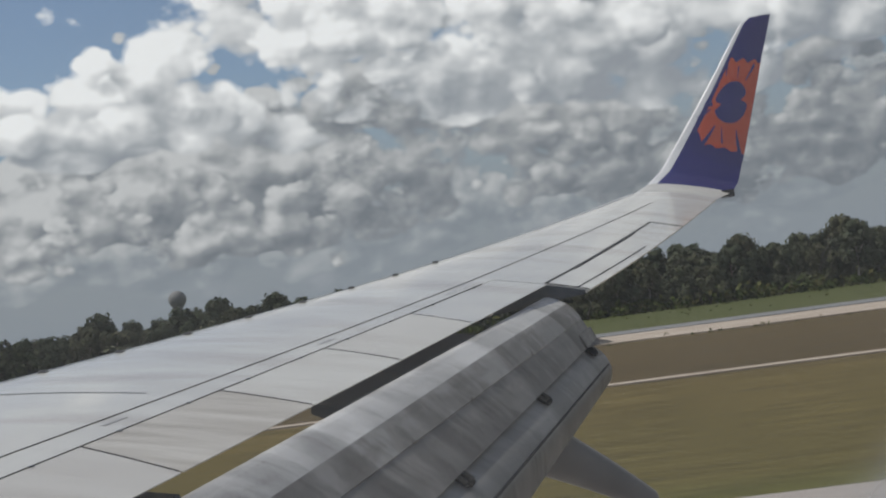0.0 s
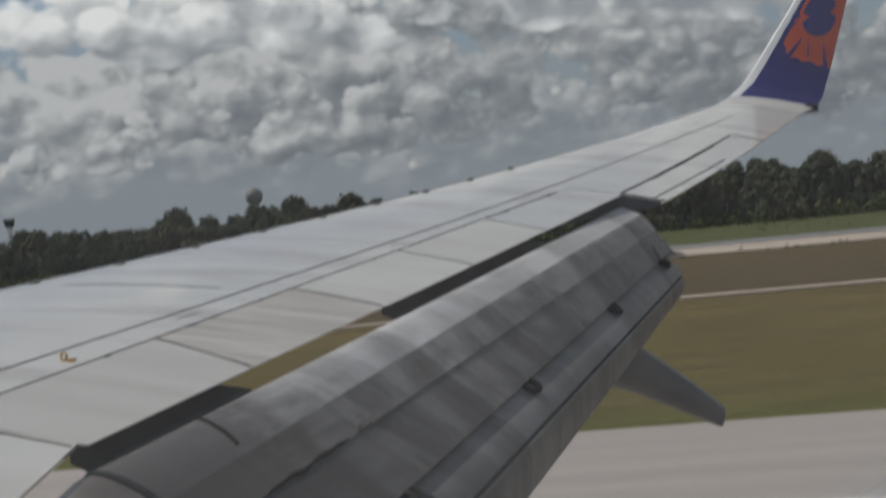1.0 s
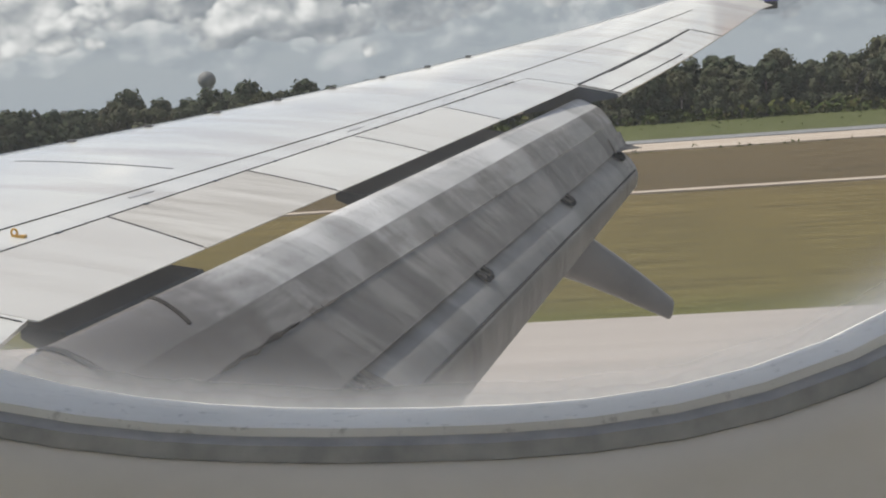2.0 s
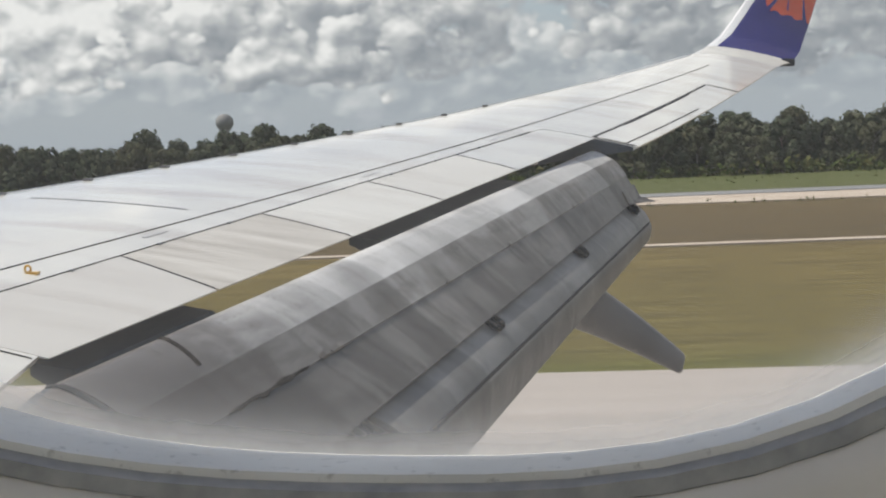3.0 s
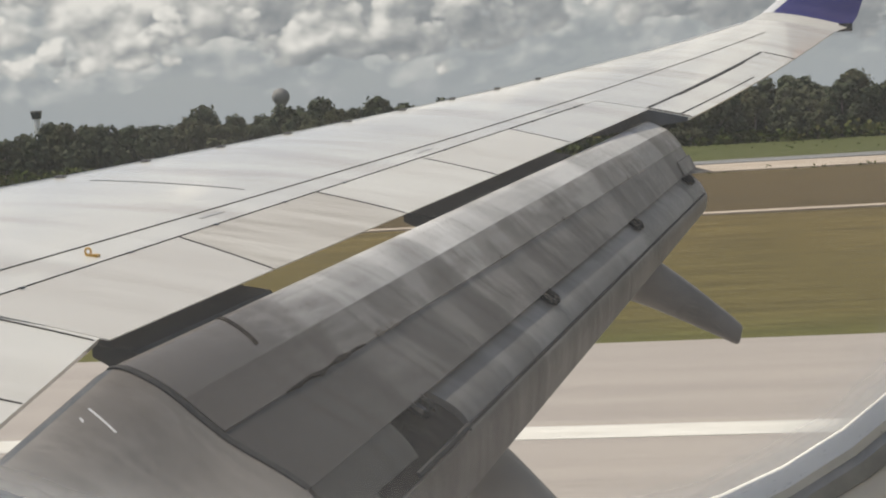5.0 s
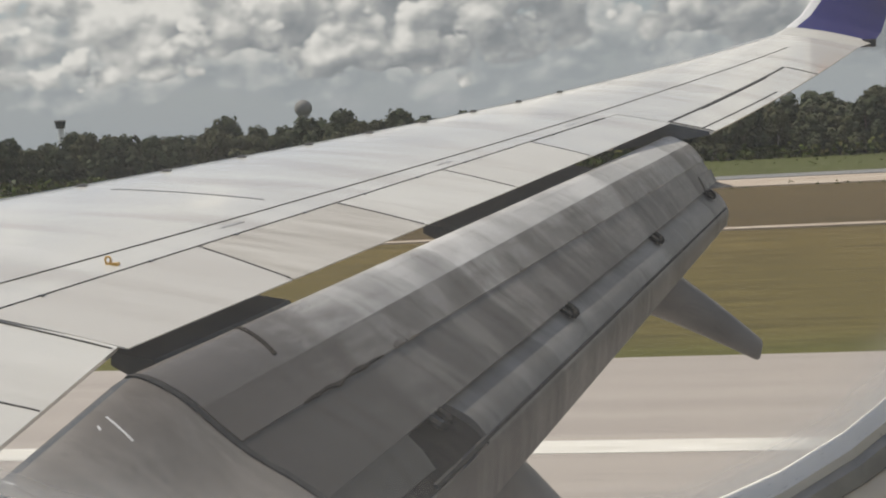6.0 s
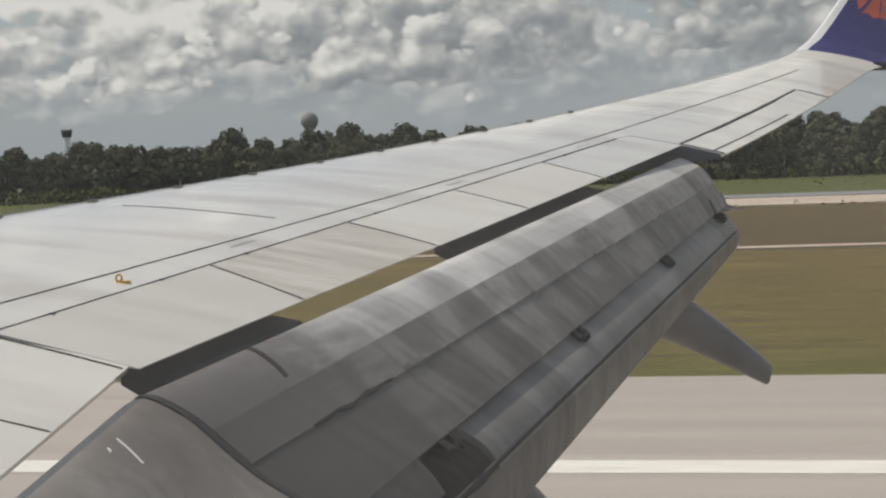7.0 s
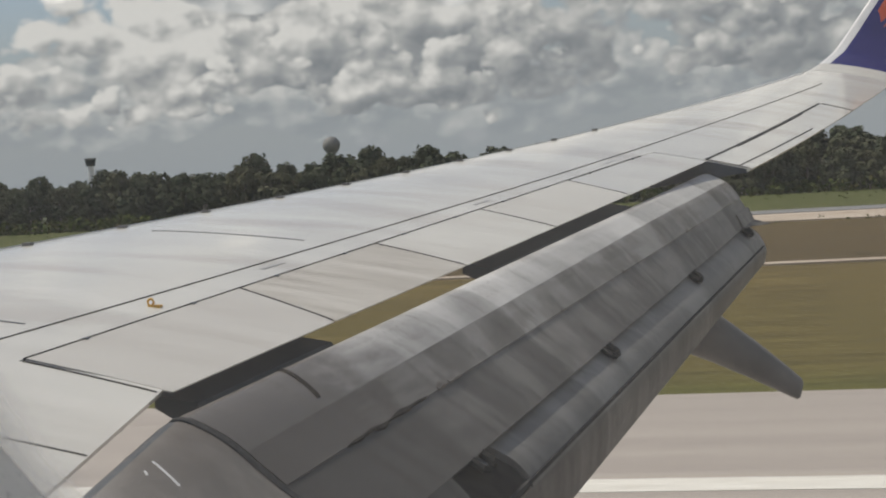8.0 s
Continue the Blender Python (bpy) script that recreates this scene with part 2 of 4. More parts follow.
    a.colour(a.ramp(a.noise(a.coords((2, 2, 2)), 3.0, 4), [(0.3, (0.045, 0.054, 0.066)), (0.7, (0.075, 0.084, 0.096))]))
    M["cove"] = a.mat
    # soot on the flap joints, and the shade painted on inner_end
    a = Mat("soot_and_shade", 0.9)
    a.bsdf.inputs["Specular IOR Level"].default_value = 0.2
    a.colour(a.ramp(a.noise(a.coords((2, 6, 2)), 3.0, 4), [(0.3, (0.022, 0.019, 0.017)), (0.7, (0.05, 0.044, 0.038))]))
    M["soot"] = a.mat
    a = Mat("winglet_blue", 0.28)
    s1 = a.noise(a.coords((1, 1, 1)), 1.6, 3)
    a.colour(a.ramp(s1, [(0.3, (0.030, 0.030, 0.135)), (0.7, (0.042, 0.040, 0.17))]))
    M["blue"] = a.mat
    a = Mat("winglet_orange", 0.32)
    s1 = a.noise(a.coords((1, 1, 1)), 2.5, 3)
    a.colour(a.ramp(s1, [(0.3, (0.50, 0.085, 0.045)), (0.7, (0.58, 0.11, 0.055))]))
    M["orange"] = a.mat
    a = Mat("white_paint", 0.3)
    a.colour(a.ramp(a.noise(a.coords((1, 1, 1)), 2.5, 4), [(0.3, 0.66), (0.7, 0.76)]))
    M["white"] = a.mat
    a = Mat("yellow_paint", 0.4)
    a.colour(a.ramp(a.noise(a.coords((9, 9, 9)), 4.0, 3), [(0.3, (0.55, 0.30, 0.04)), (0.7, (0.68, 0.40, 0.06))]))
    M["yellow"] = a.mat
    a = Mat("grey_marking", 0.5)
    a.colour((0.32, 0.32, 0.315))
    M["marking"] = a.mat
    # ground
    a = Mat("grass_ground", 0.95)
    sep = a.nt.nodes.new("ShaderNodeSeparateXYZ")
    a.link(a.tc.outputs["Object"], sep.inputs[0])
    wob = a.noise(a.coords((0.02, 0.12, 1.0)), 1.0, 4)
    add = a.nt.nodes.new("ShaderNodeMath")
    add.operation = "MULTIPLY_ADD"
    a.link(wob, add.inputs[0])
    add.inputs[1].default_value = 10.0
    a.link(sep.outputs[1], add.inputs[2])
    norm = a.nt.nodes.new("ShaderNodeMath")
    norm.operation = "DIVIDE"
    a.link(add.outputs[0], norm.inputs[0])
    norm.inputs[1].default_value = 200.0
    band = a.ramp(norm.outputs[0], [(0.13, (0.085, 0.115, 0.028)), (0.165, (0.118, 0.100, 0.038)), (0.26, (0.135, 0.106, 0.044)), (0.285, (0.098, 0.076, 0.042)), (0.41, (0.112, 0.086, 0.046)), (0.475, (0.092, 0.103, 0.040)), (0.65, (0.088, 0.100, 0.040))])
    f = a.noise(a.coords((0.25, 1.6, 1.0)), 1.0, 6, 0.65)
    band = a.mix(0.75, band, a.ramp(f, [(0.3, (0.55, 0.58, 0.60)), (0.7, (1.42, 1.34, 1.26))]), "MULTIPLY")
    f2 = a.noise(a.coords((1.2, 4.0, 1.0)), 1.4, 5, 0.7)
    band = a.mix(0.5, band, a.ramp(f2, [(0.3, (0.65, 0.65, 0.65)), (0.7, (1.35, 1.35, 1.3))]), "MULTIPLY")
    a.colour(band).bump(f2, 0.5, 0.15)
    a.bsdf.inputs["Specular IOR Level"].default_value = 0.1
    M["grass"] = a.mat
    a = Mat("runway_concrete", 0.8)
    f = a.noise(a.coords((0.03, 1.3, 1.0)), 1.0, 6, 0.65)
    f2 = a.noise(a.coords((0.5, 9.0, 1.0)), 1.5, 6, 0.7)
    c = a.ramp(f, [(0.3, (0.315, 0.28, 0.25)), (0.7, (0.42, 0.375, 0.335))])
    c = a.mix(0.45, c, a.ramp(f2, [(0.3, (0.82, 0.82, 0.82)), (0.7, (1.15, 1.15, 1.15))]), "MULTIPLY")
    a.colour(c)
    M["runway"] = a.mat
    a = Mat("runway_white", 0.7)
    f = a.noise(a.coords((0.4, 6.0, 1.0)), 2.0, 6, 0.7)
    a.colour(a.ramp(f, [(0.25, (0.55, 0.52, 0.46)), (0.6, (0.76, 0.74, 0.68))]))
    M["runway_white"] = a.mat
    a = Mat("pale_sand", 0.95)
    f = a.noise(a.coords((0.12, 0.7, 1.0)), 1.0, 6, 0.7)
    a.colour(a.ramp(f, [(0.3, (0.32, 0.25, 0.19)), (0.55, (0.46, 0.385, 0.305)), (0.75, (0.53, 0.47, 0.395))]))
    M["sand"] = a.mat
    a = Mat("road_asphalt", 0.9)
    f = a.noise(a.coords((0.1, 1.5, 1.0)), 1.0, 6, 0.7)
    a.colour(a.ramp(f, [(0.3, 0.16), (0.7, 0.24)]))
    M["asphalt"] = a.mat
    # vegetation
    a = Mat("foliage", 0.95)
    a.bsdf.inputs["Specular IOR Level"].default_value = 0.08
    c = a.ramp(a.island(), [(0.0, (0.072, 0.084, 0.052)), (0.5, (0.080, 0.090, 0.056)), (0.85, (0.090, 0.096, 0.062)), (1.0, (0.106, 0.102, 0.072))])
    c = a.mix(0.55, c, a.ramp(a.rand(), [(0.0, (0.65, 0.75, 0.65)), (0.5, (1.0, 1.0, 1.0)), (1.0, (1.4, 1.2, 1.05))]), "MULTIPLY")
    a.colour(c)
    M["leaf"] = a.mat
    a = Mat("bark", 0.9)
    a.colour(a.ramp(a.noise(a.coords((3, 3, 1)), 4.0, 5), [(0.3, (0.10, 0.085, 0.065)), (0.7, (0.24, 0.21, 0.17))]))
    M["bark"] = a.mat
    a = Mat("pale_bark", 0.9)
    a.colour(a.ramp(a.noise(a.coords((3, 3, 1)), 4.0, 5), [(0.3, (0.26, 0.24, 0.20)), (0.7, (0.44, 0.41, 0.36))]))
    M["pale_bark"] = a.mat
    a = Mat("shrub_foliage", 0.95)
    a.bsdf.inputs["Specular IOR Level"].default_value = 0.08
    a.colour(a.ramp(a.island(), [(0.0, (0.045, 0.062, 0.018)), (0.6, (0.085, 0.105, 0.030)), (1.0, (0.12, 0.105, 0.04))]))
    M["shrub"] = a.mat
    a = Mat("weathered_concrete", 0.8)
    a.colour(a.ramp(a.noise(a.coords((1, 1, 1)), 1.0, 5), [(0.3, (0.17, 0.17, 0.165)), (0.7, (0.25, 0.245, 0.235))]))
    M["concrete"] = a.mat
    a = Mat("dark_glass", 0.15)
    a.colour((0.03, 0.04, 0.045))
    M["dark_glass"] = a.mat
    # cabin
    a = Mat("cabin_plastic", 0.55)
    a.colour(a.ramp(a.noise(a.coords((20, 20, 20)), 4.0, 5), [(0.3, (0.72, 0.68, 0.61)), (0.7, (0.78, 0.74, 0.67))]))
    M["plastic"] = a.mat
    a = Mat("window_lip", 0.45)
    c = a.ramp(a.noise(a.coords((12, 12, 12)), 3.0, 5), [(0.3, (0.70, 0.69, 0.66)), (0.7, (0.84, 0.83, 0.80))])
    c = a.mix(a.ramp(a.noise(a.coords((1, 1, 1)), 420.0, 4, 0.6), [(0.60, 0.0), (0.70, 0.55)]), c, (0.36, 0.35, 0.33))
    a.colour(c).bump(a.noise(a.coords((1, 1, 1)), 90.0, 4), 0.25, 0.002)
    M["lip"] = a.mat
    a = Mat("window_seal", 0.5)
    a.colour(a.ramp(a.noise(a.coords((40, 40, 40)), 4.0, 5), [(0.3, (0.27, 0.272, 0.272)), (0.7, (0.42, 0.415, 0.405))]))
    M["wseal"] = a.mat
    # clear acrylic pane with a thin veil of dust and fine scratches
    a = Mat("pane_glass", 0.0)
    clear = a.nt.nodes.new("ShaderNodeBsdfTransparent")
    dust = a.nt.nodes.new("ShaderNodeBsdfTranslucent")
    dust.inputs[0].default_value = (0.92, 0.89, 0.84, 1)
    both = a.nt.nodes.new("ShaderNodeMixShader")
    sep = a.nt.nodes.new("ShaderNodeSeparateXYZ")
    a.link(a.tc.outputs["Object"], sep.inputs[0])

    def calc(op, x, y):
        n = a.nt.nodes.new("ShaderNodeMath")
        n.operation = op
        for k, v in enumerate((x, y)):
            if isinstance(v, (int, float)):
                n.inputs[k].default_value = v
            elif v is not None:
                a.link(v, n.inputs[k])
        return n.outputs[0]
    dx = calc("SUBTRACT", sep.outputs[0], 8.173)
    px = calc("POWER", calc("MAXIMUM", calc("DIVIDE", dx, 0.128), calc("DIVIDE", dx, -0.1624)), 2.6)
    pz = calc("POWER", calc("DIVIDE", calc("ABSOLUTE", calc("SUBTRACT", sep.outputs[2], 4.214), None), 0.1792), 2.6)
    edge = calc("POWER", calc("ADD", px, pz), 1 / 2.6)
    smear = a.noise(a.coords((30, 30, 30)), 2.0, 4)
    # haze thickening to the ragged rim paints in edge blur and glare
    worn = calc("ADD", edge, calc("MULTIPLY", calc("SUBTRACT", smear, 0.5), 0.03))
    edge_haze = a.ramp(calc("SUBTRACT", worn, 0.5), [(0.490, 0.0), (0.512, 0.05), (0.530, 0.2), (0.545, 0.45), (0.565, 0.7)])
    veil = a.ramp(a.noise(a.coords((6, 6, 6)), 3.0, 4), [(0.3, 0.034), (0.7, 0.056)])
    a.link(a.mix(1.0, veil, edge_haze, "ADD"), both.inputs[0])
    a.link(clear.outputs[0], both.inputs[1])
    a.link(dust.outputs[0], both.inputs[2])
    a.link(both.outputs[0], a.nt.nodes["Material Output"].inputs[0])
    M["glass"] = a.mat
    return M


M = make_materials()

# ================= helpers for meshes =================


def mesh_from(name, verts, faces, material, smooth=False, materials=None, indices=None):
    me = bpy.data.meshes.new(name)
    me.from_pydata([tuple(v) for v in verts], [], faces)
    for k in (materials or [material]):
        me.materials.append(k)
    if indices is not None:
        me.polygons.foreach_set("material_index", indices)
    if smooth:
        me.polygons.foreach_set("use_smooth", [True] * len(me.polygons))
    me.update()
    bm = bmesh.new()
    bm.from_mesh(me)
    bmesh.ops.recalc_face_normals(bm, faces=bm.faces)
    if smooth:
        for e in bm.edges:
            if len(e.link_faces) == 2 and e.calc_face_angle(0) > 0.6:
                e.smooth = False
    bm.to_mesh(me)
    bm.free()
    return me


def part(name, me, parent=None, label=""):
    ob = new(name, me)
    if parent is not None:
        ob.parent = parent
    if label:
        ob["label"] = label
    return ob


def thing(name, label, category, group="", kind="", at=(0, 0, 0)):
    ob = new(name)
    ob.location = at
    ob.empty_display_size = 0.1
    return tagged(ob, label, category, group, kind)


def loft(sections, closed=True, caps=True):
    """Skin over rings of points; every ring has the same count."""
    n = len(sections[0])
    verts = [p for s in sections for p in s]
    faces = []
    for i in range(len(sections) - 1):
        for j in range(n if closed else n - 1):
            k = (j + 1) % n
            faces.append((i * n + j, i * n + k, (i + 1) * n + k, (i + 1) * n + j))
    if closed and caps:
        faces.append(tuple(range(n))[::-1])
        faces.append(tuple((len(sections) - 1) * n + j for j in range(n)))
    return verts, faces


def box_mesh(name, lo, hi, material):
    x0, y0, z0 = lo
    x1, y1, z1 = hi
    v = [(x0, y0, z0), (x1, y0, z0), (x1, y1, z0), (x0, y1, z0), (x0, y0, z1), (x1, y0, z1), (x1, y1, z1), (x0, y1, z1)]
    f = [(0, 3, 2, 1), (4, 5, 6, 7), (0, 1, 5, 4), (1, 2, 6, 5), (2, 3, 7, 6), (3, 0, 4, 7)]
    return mesh_from(name, v, f, material)


def tube(points, radii, n=7):
    rings = []
    for i, p in enumerate(points):
        a, b = Vector(points[max(i - 1, 0)]), Vector(points[min(i + 1, len(points) - 1)])
        t = (b - a).normalized()
        s = t.cross(Vector((0.3, 1, 0.1))).normalized()
        w = t.cross(s)
        rings.append([Vector(p) + (s * math.cos(2 * math.pi * k / n) + w * math.sin(2 * math.pi * k / n)) * radii[i] for k in range(n)])
    return loft(rings)


# ================= wing surface =================
EYE = 4.1


def x_te(y):
    return 8.484 + 0.353 * (y - 12.139) - 0.045 * max(0.0, (y - 12.5) / 4.5)


def d_crest(y):
    return max(3.607 - 0.1655 * y, 0.5)


def z_te(y):
    return EYE - 1.3866 + 0.12654 * (y - 1.6) + 0.00315 * (y - 6) * (y - 16) + 0.085 * max(0.0, (y - 12.0) / 4.6) ** 1.5


def z_top(x, y):
    q = (x_te(y) - x) / d_crest(y)
    return z_te(y) + (0.09 + 0.09 * d_crest(y) + 0.012 * math.exp(-((y - 13.0) / 1.6) ** 2)) * (1 - abs(1 - q) ** 1.7)


def x_crest(y):
    return x_te(y) - d_crest(y)


def x_spoiler(y):          # trailing edge of the spoilers
    return 6.233 + 0.3388 * (y - 6.192) + 0.0095 * (y - 6.192) * (y - 11.813) - 0.09 * max(0.0, (y - 8.5) / 3.5) ** 1.5


def x_hinge(y):            # spoiler hinge line
    return 5.638 + 0.3613 * (y - 6.256) + 0.0075 * (y - 6.256) * (y - 11.838)


def x_spar(y):             # skin joint ahead of the hinge line
    return 5.446 + 0.4003 * (y - 6.400) + 0.0046 * (y - 6.400) * (y - 15.932)


def lin(a, b, n):
    return [a + (b - a) * i / (n - 1) for i in range(n)]


def strip_mesh(name, path, width, lift, material, along):
    """A thin raised band on the wing's top; path: (x, y) points, along: 'x' widens in x, 'y' in y."""
    rings = []
    for x, y in path:
        a, b = ((x - width / 2, y), (x + width / 2, y)) if along == "x" else ((x, y - width / 2), (x, y + width / 2))
        za, zb = z_top(*a), z_top(*b)
        rings.append([(*a, za - 0.004), (*a, za + lift), (*b, zb + lift), (*b, zb - 0.004)])
    return mesh_from(name, *loft(rings), material)


def build_wing():
    wing = thing("airliner_wing", "grey swept airliner wing with flaps down and a blue winglet", "aircraft wing")
    # main box with its step where the spoilers end
    ys = [(y, "in") for y in lin(1.8, 6.235, 10)] + [(y, "mid") for y in lin(6.235, 12.04, 28)] + [(y, "out") for y in lin(12.04, 16.62, 26)]
    rings = []
    for y, zone in ys:
        xr = {"in": 6.2, "mid": x_hinge(y) - 0.003, "out": x_te(y)}[zone]
        xc = x_crest(y)
        dn = 0.10 + 0.055 * d_crest(y)
        zc = z_top(xc, y)
        top = [(x, y, z_top(x, y)) for x in lin(xr, xc, 16)]
        drop = 0.10 + 0.075 * d_crest(y)
        nose = [(xc - dn * math.sin(a), y, zc - drop * (1 - math.cos(a))) for a in (0.35, 0.7, 1.0, 1.25, 1.5)]
        zb = zc - drop * 1.3
        th = {"in": 0.03, "mid": 0.16, "out": 0.02}[zone]
        low = [(xc - dn + 0.12, y, zb - 0.05), (xc + 0.3 * (xr - xc), y, zb - 0.12), (xr - 0.02, y, z_top(xr, y) - th)]
        rings.append(top + nose + low)
    part("wing_box", mesh_from("wing_box", *loft(rings), M["wing"], smooth=True), wing)
    # added cover in the slot's shade colour over the step between the spoilers and the aileron
    y = 12.034
    xc, xr = x_crest(y), x_te(y)
    zb = z_top(xc, y) - (0.10 + 0.075 * d_crest(y)) * 1.3
    xa = xc + 0.3 * (xr - xc)
    rib = []
    for x in lin(x_hinge(y) - 0.03, xr - 0.03, 10):
        t = (x - xa) / (xr - 0.02 - xa)
        rib.append((x, z_top(x, y) - 0.006, (zb - 0.12) * (1 - t) + (z_top(xr, y) - 0.02) * t - 0.004))
    rings = [[(x, yy, z1) for x, z1, z0 in rib] + [(x, yy, z0) for x, z1, z0 in rib[::-1]] for yy in (12.031, 12.037)]
    part("step_rib", mesh_from("step_rib", *loft(rings), M["cove"]), wing, "dark cover added over the step beside the aileron")
    # bright leading-edge cap
    rings = []
    for y in lin(2.2, 16.5, 40):
        xc, dn, drop = x_crest(y), 0.10 + 0.055 * d_crest(y), 0.10 + 0.075 * d_crest(y)
        zc = z_top(xc, y)
        up = [(xc - 0.035 * d_crest(y) + 0.06, y, z_top(xc + 0.06 - 0.035 * d_crest(y), y) + 0.004)]
        up += [(xc - (dn + 0.012) * math.sin(a), y, zc + 0.004 - (drop + 0.01) * (1 - math.cos(a))) for a in (0.4, 0.8, 1.2, 1.5)]
        inn = [(p[0] + 0.02, y, p[2] - 0.03) for p in up[::-1]]
        rings.append(up + inn)
    part("slat", mesh_from("slat", *loft(rings), M["metal"], smooth=True), wing, "bare metal leading-edge slat")
    # skin joints
    part("seam", strip_mesh("seam", [(x_spar(y), y) for y in lin(2.6, 15.95, 60)], 0.008, 0.003, M["seal"], "x"), wing)
    part("seam", strip_mesh("seam", [(x_hinge(y) - 0.004, y) for y in lin(6.262, 11.85, 40)], 0.005, 0.004, M["seal"], "x"), wing)
    for y0, x0, x1 in ((8.45, 5.24, 6.07), (6.6, 4.2, 5.45)):
        part("seam", strip_mesh("seam", [(x, y0 + 0.03 * (x - x0)) for x in lin(x0, x1, 10)], 0.012, 0.002, M["cove"], "y"), wing)
    # fixed panel joints by the root
    part("seam", strip_mesh("seam", [(x, 6.237 - 0.1 * (x - 5.646)) for x in lin(5.646, 6.19, 8)], 0.007, 0.004, M["seal"], "y"), wing)
    part("seam", strip_mesh("seam", [(x, 5.59) for x in lin(5.85, 6.195, 8)], 0.007, 0.003, M["seal"], "y"), wing)
    # spoilers
    yh = [6.26, 7.509, 8.591, 9.65, 10.74, 12.03]
    yt = [6.205, 7.285, 8.463, 9.52, 10.61, 12.03]
    for k in range(1, 5):
        path = [(x_hinge(yh[k]) + (x_spoiler(yt[k]) - x_hinge(yh[k])) * u, yh[k] + (yt[k] - yh[k]) * u) for u in lin(0, 0.97, 8)]
        part("seam", strip_mesh("seam", path, 0.009 if k < 3 else 0.006, 0.004, M["seal"], "y"), wing)
    for k in range(5):
        gap = 0.008
        rings = []
        for s in lin(0, 1, 12):
            ring_t, ring_b = [], []
            for u in lin(0, 1, 6):
                ya = yh[k] + gap + (yh[k + 1] - yh[k] - 2 * gap) * s
                yb = yt[k] + gap + (yt[k + 1] - yt[k] - 2 * gap) * s
                y = ya + (yb - ya) * u
                xa, xb = x_hinge(ya) + 0.004, x_spoiler(yb)
                x = xa + (xb - xa) * u
                z = z_top(x, y) + (0.002 if k < 4 else 0.0)
                ring_t.append((x, y, z))
                ring_b.append((x, y, z - 0.06 + 0.056 * u))
            rings.append(ring_t + ring_b[::-1])
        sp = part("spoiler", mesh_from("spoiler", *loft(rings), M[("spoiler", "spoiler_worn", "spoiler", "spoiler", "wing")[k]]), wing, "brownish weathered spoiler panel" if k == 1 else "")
        for s in (0.25, 0.75):
            y = yh[k] + (yh[k + 1] - yh[k]) * s
            x = x_hinge(y)
            z = z_top(x, y)
            part("hinge", box_mesh("hinge", (x - 0.010, y - 0.016, z - 0.01), (x + 0.010, y + 0.016, z + 0.006), M["cove"]), sp)
    # aileron with its tab: joints and hinge covers
    def x_ail(y):
        return 8.126 + 0.3639 * (y - 12.068) - 0.04 * max(0.0, (y - 12.5) / 4.5)
    ail = part("aileron", strip_mesh("aileron", [(x_ail(y), y) for y in lin(12.06, 14.99, 20)], 0.018, 0.004, M["seal"], "x"), wing, "dark aileron hinge gap")
    part("tab", strip_mesh("tab", [(8.36 + 0.36 * (y - 12.05), y) for y in lin(12.07, 13.9, 14)], 0.009, 0.004, M["seal"], "x"), ail)
    part("edge_gap", strip_mesh("edge_gap", [(x, 12.06) for x in lin(8.127, 8.45, 6)], 0.02, 0.004, M["seal"], "y"), ail)
    part("edge_gap", strip_mesh("edge_gap", [(x, 14.995) for x in lin(9.19, 9.47, 6)], 0.02, 0.004, M["seal"], "y"), ail)
    part("hinge_gap", strip_mesh("hinge_gap", [(x_ail(y) + 0.008, y) for y in lin(12.7, 14.4, 14)], 0.026, 0.005, M["seal"], "x"), ail)
    # small studs along the leading edge
    for k in range(11):
        y = 7.47 + 0.533 * k
        x = x_crest(y) + 0.02
        z = z_top(x, y)
        part("stud", box_mesh("stud", (x - 0.022, y - 0.02, z - 0.01), (x + 0.022, y + 0.02, z + 0.014), M["fairing"]), wing)
    # faded markings beside the skin joint
    for y, w in ((7.85, 0.16), (9.75, 0.16), (11.4, 0.16)):
        part("marking", strip_mesh("marking", [(x_spar(yy) + 0.07, yy) for yy in lin(y, y + w, 4)], 0.022, 0.002, M["marking"], "x"), wing)
    build_flaps(wing)
    build_winglet(wing)
    build_fairings(wing)
    build_ring(wing)
    wing.matrix_basis = ATTITUDE
    return wing


# flap sections: (x, z) at the inner end (y = 6.1) and the outer end (y = 12.03), z measured from the eye's height
MAIN_IN = [(6.25, -1.06), (6.19, -1.00), (6.20, -0.92), (6.26, -0.865), (6.33, -0.855), (6.44, -0.905), (6.52, -0.96), (6.60, -1.03), (6.72, -1.125), (6.872, -1.215), (6.985, -1.29)]
MAIN_OUT = [(8.08, -0.30), (8.03, -0.25), (8.04, -0.205), (8.09, -0.168), (8.15, -0.162), (8.23, -0.2), (8.29, -0.235), (8.345, -0.30), (8.39, -0.37), (8.43, -0.445), (8.457, -0.515)]
AFT_IN = [(6.868, -1.284), (6.938, -1.314), (7.008, -1.346), (7.078, -1.389), (7.138, -1.458), (7.16, -1.58), (7.145, -1.775)]
AFT_OUT = [(8.38, -0.49), (8.425, -0.533), (8.475, -0.573), (8.52, -0.618), (8.553, -0.685), (8.565, -0.735), (8.55, -0.815)]
Y_IN, Y_OUT = 6.1, 12.03


def between(a, b, y):
    t = (y - Y_IN) / (Y_OUT - Y_IN)
    return [(p[0] + (q[0] - p[0]) * t, y, EYE + p[1] + (q[1] - p[1]) * t) for p, q in zip(a, b)]


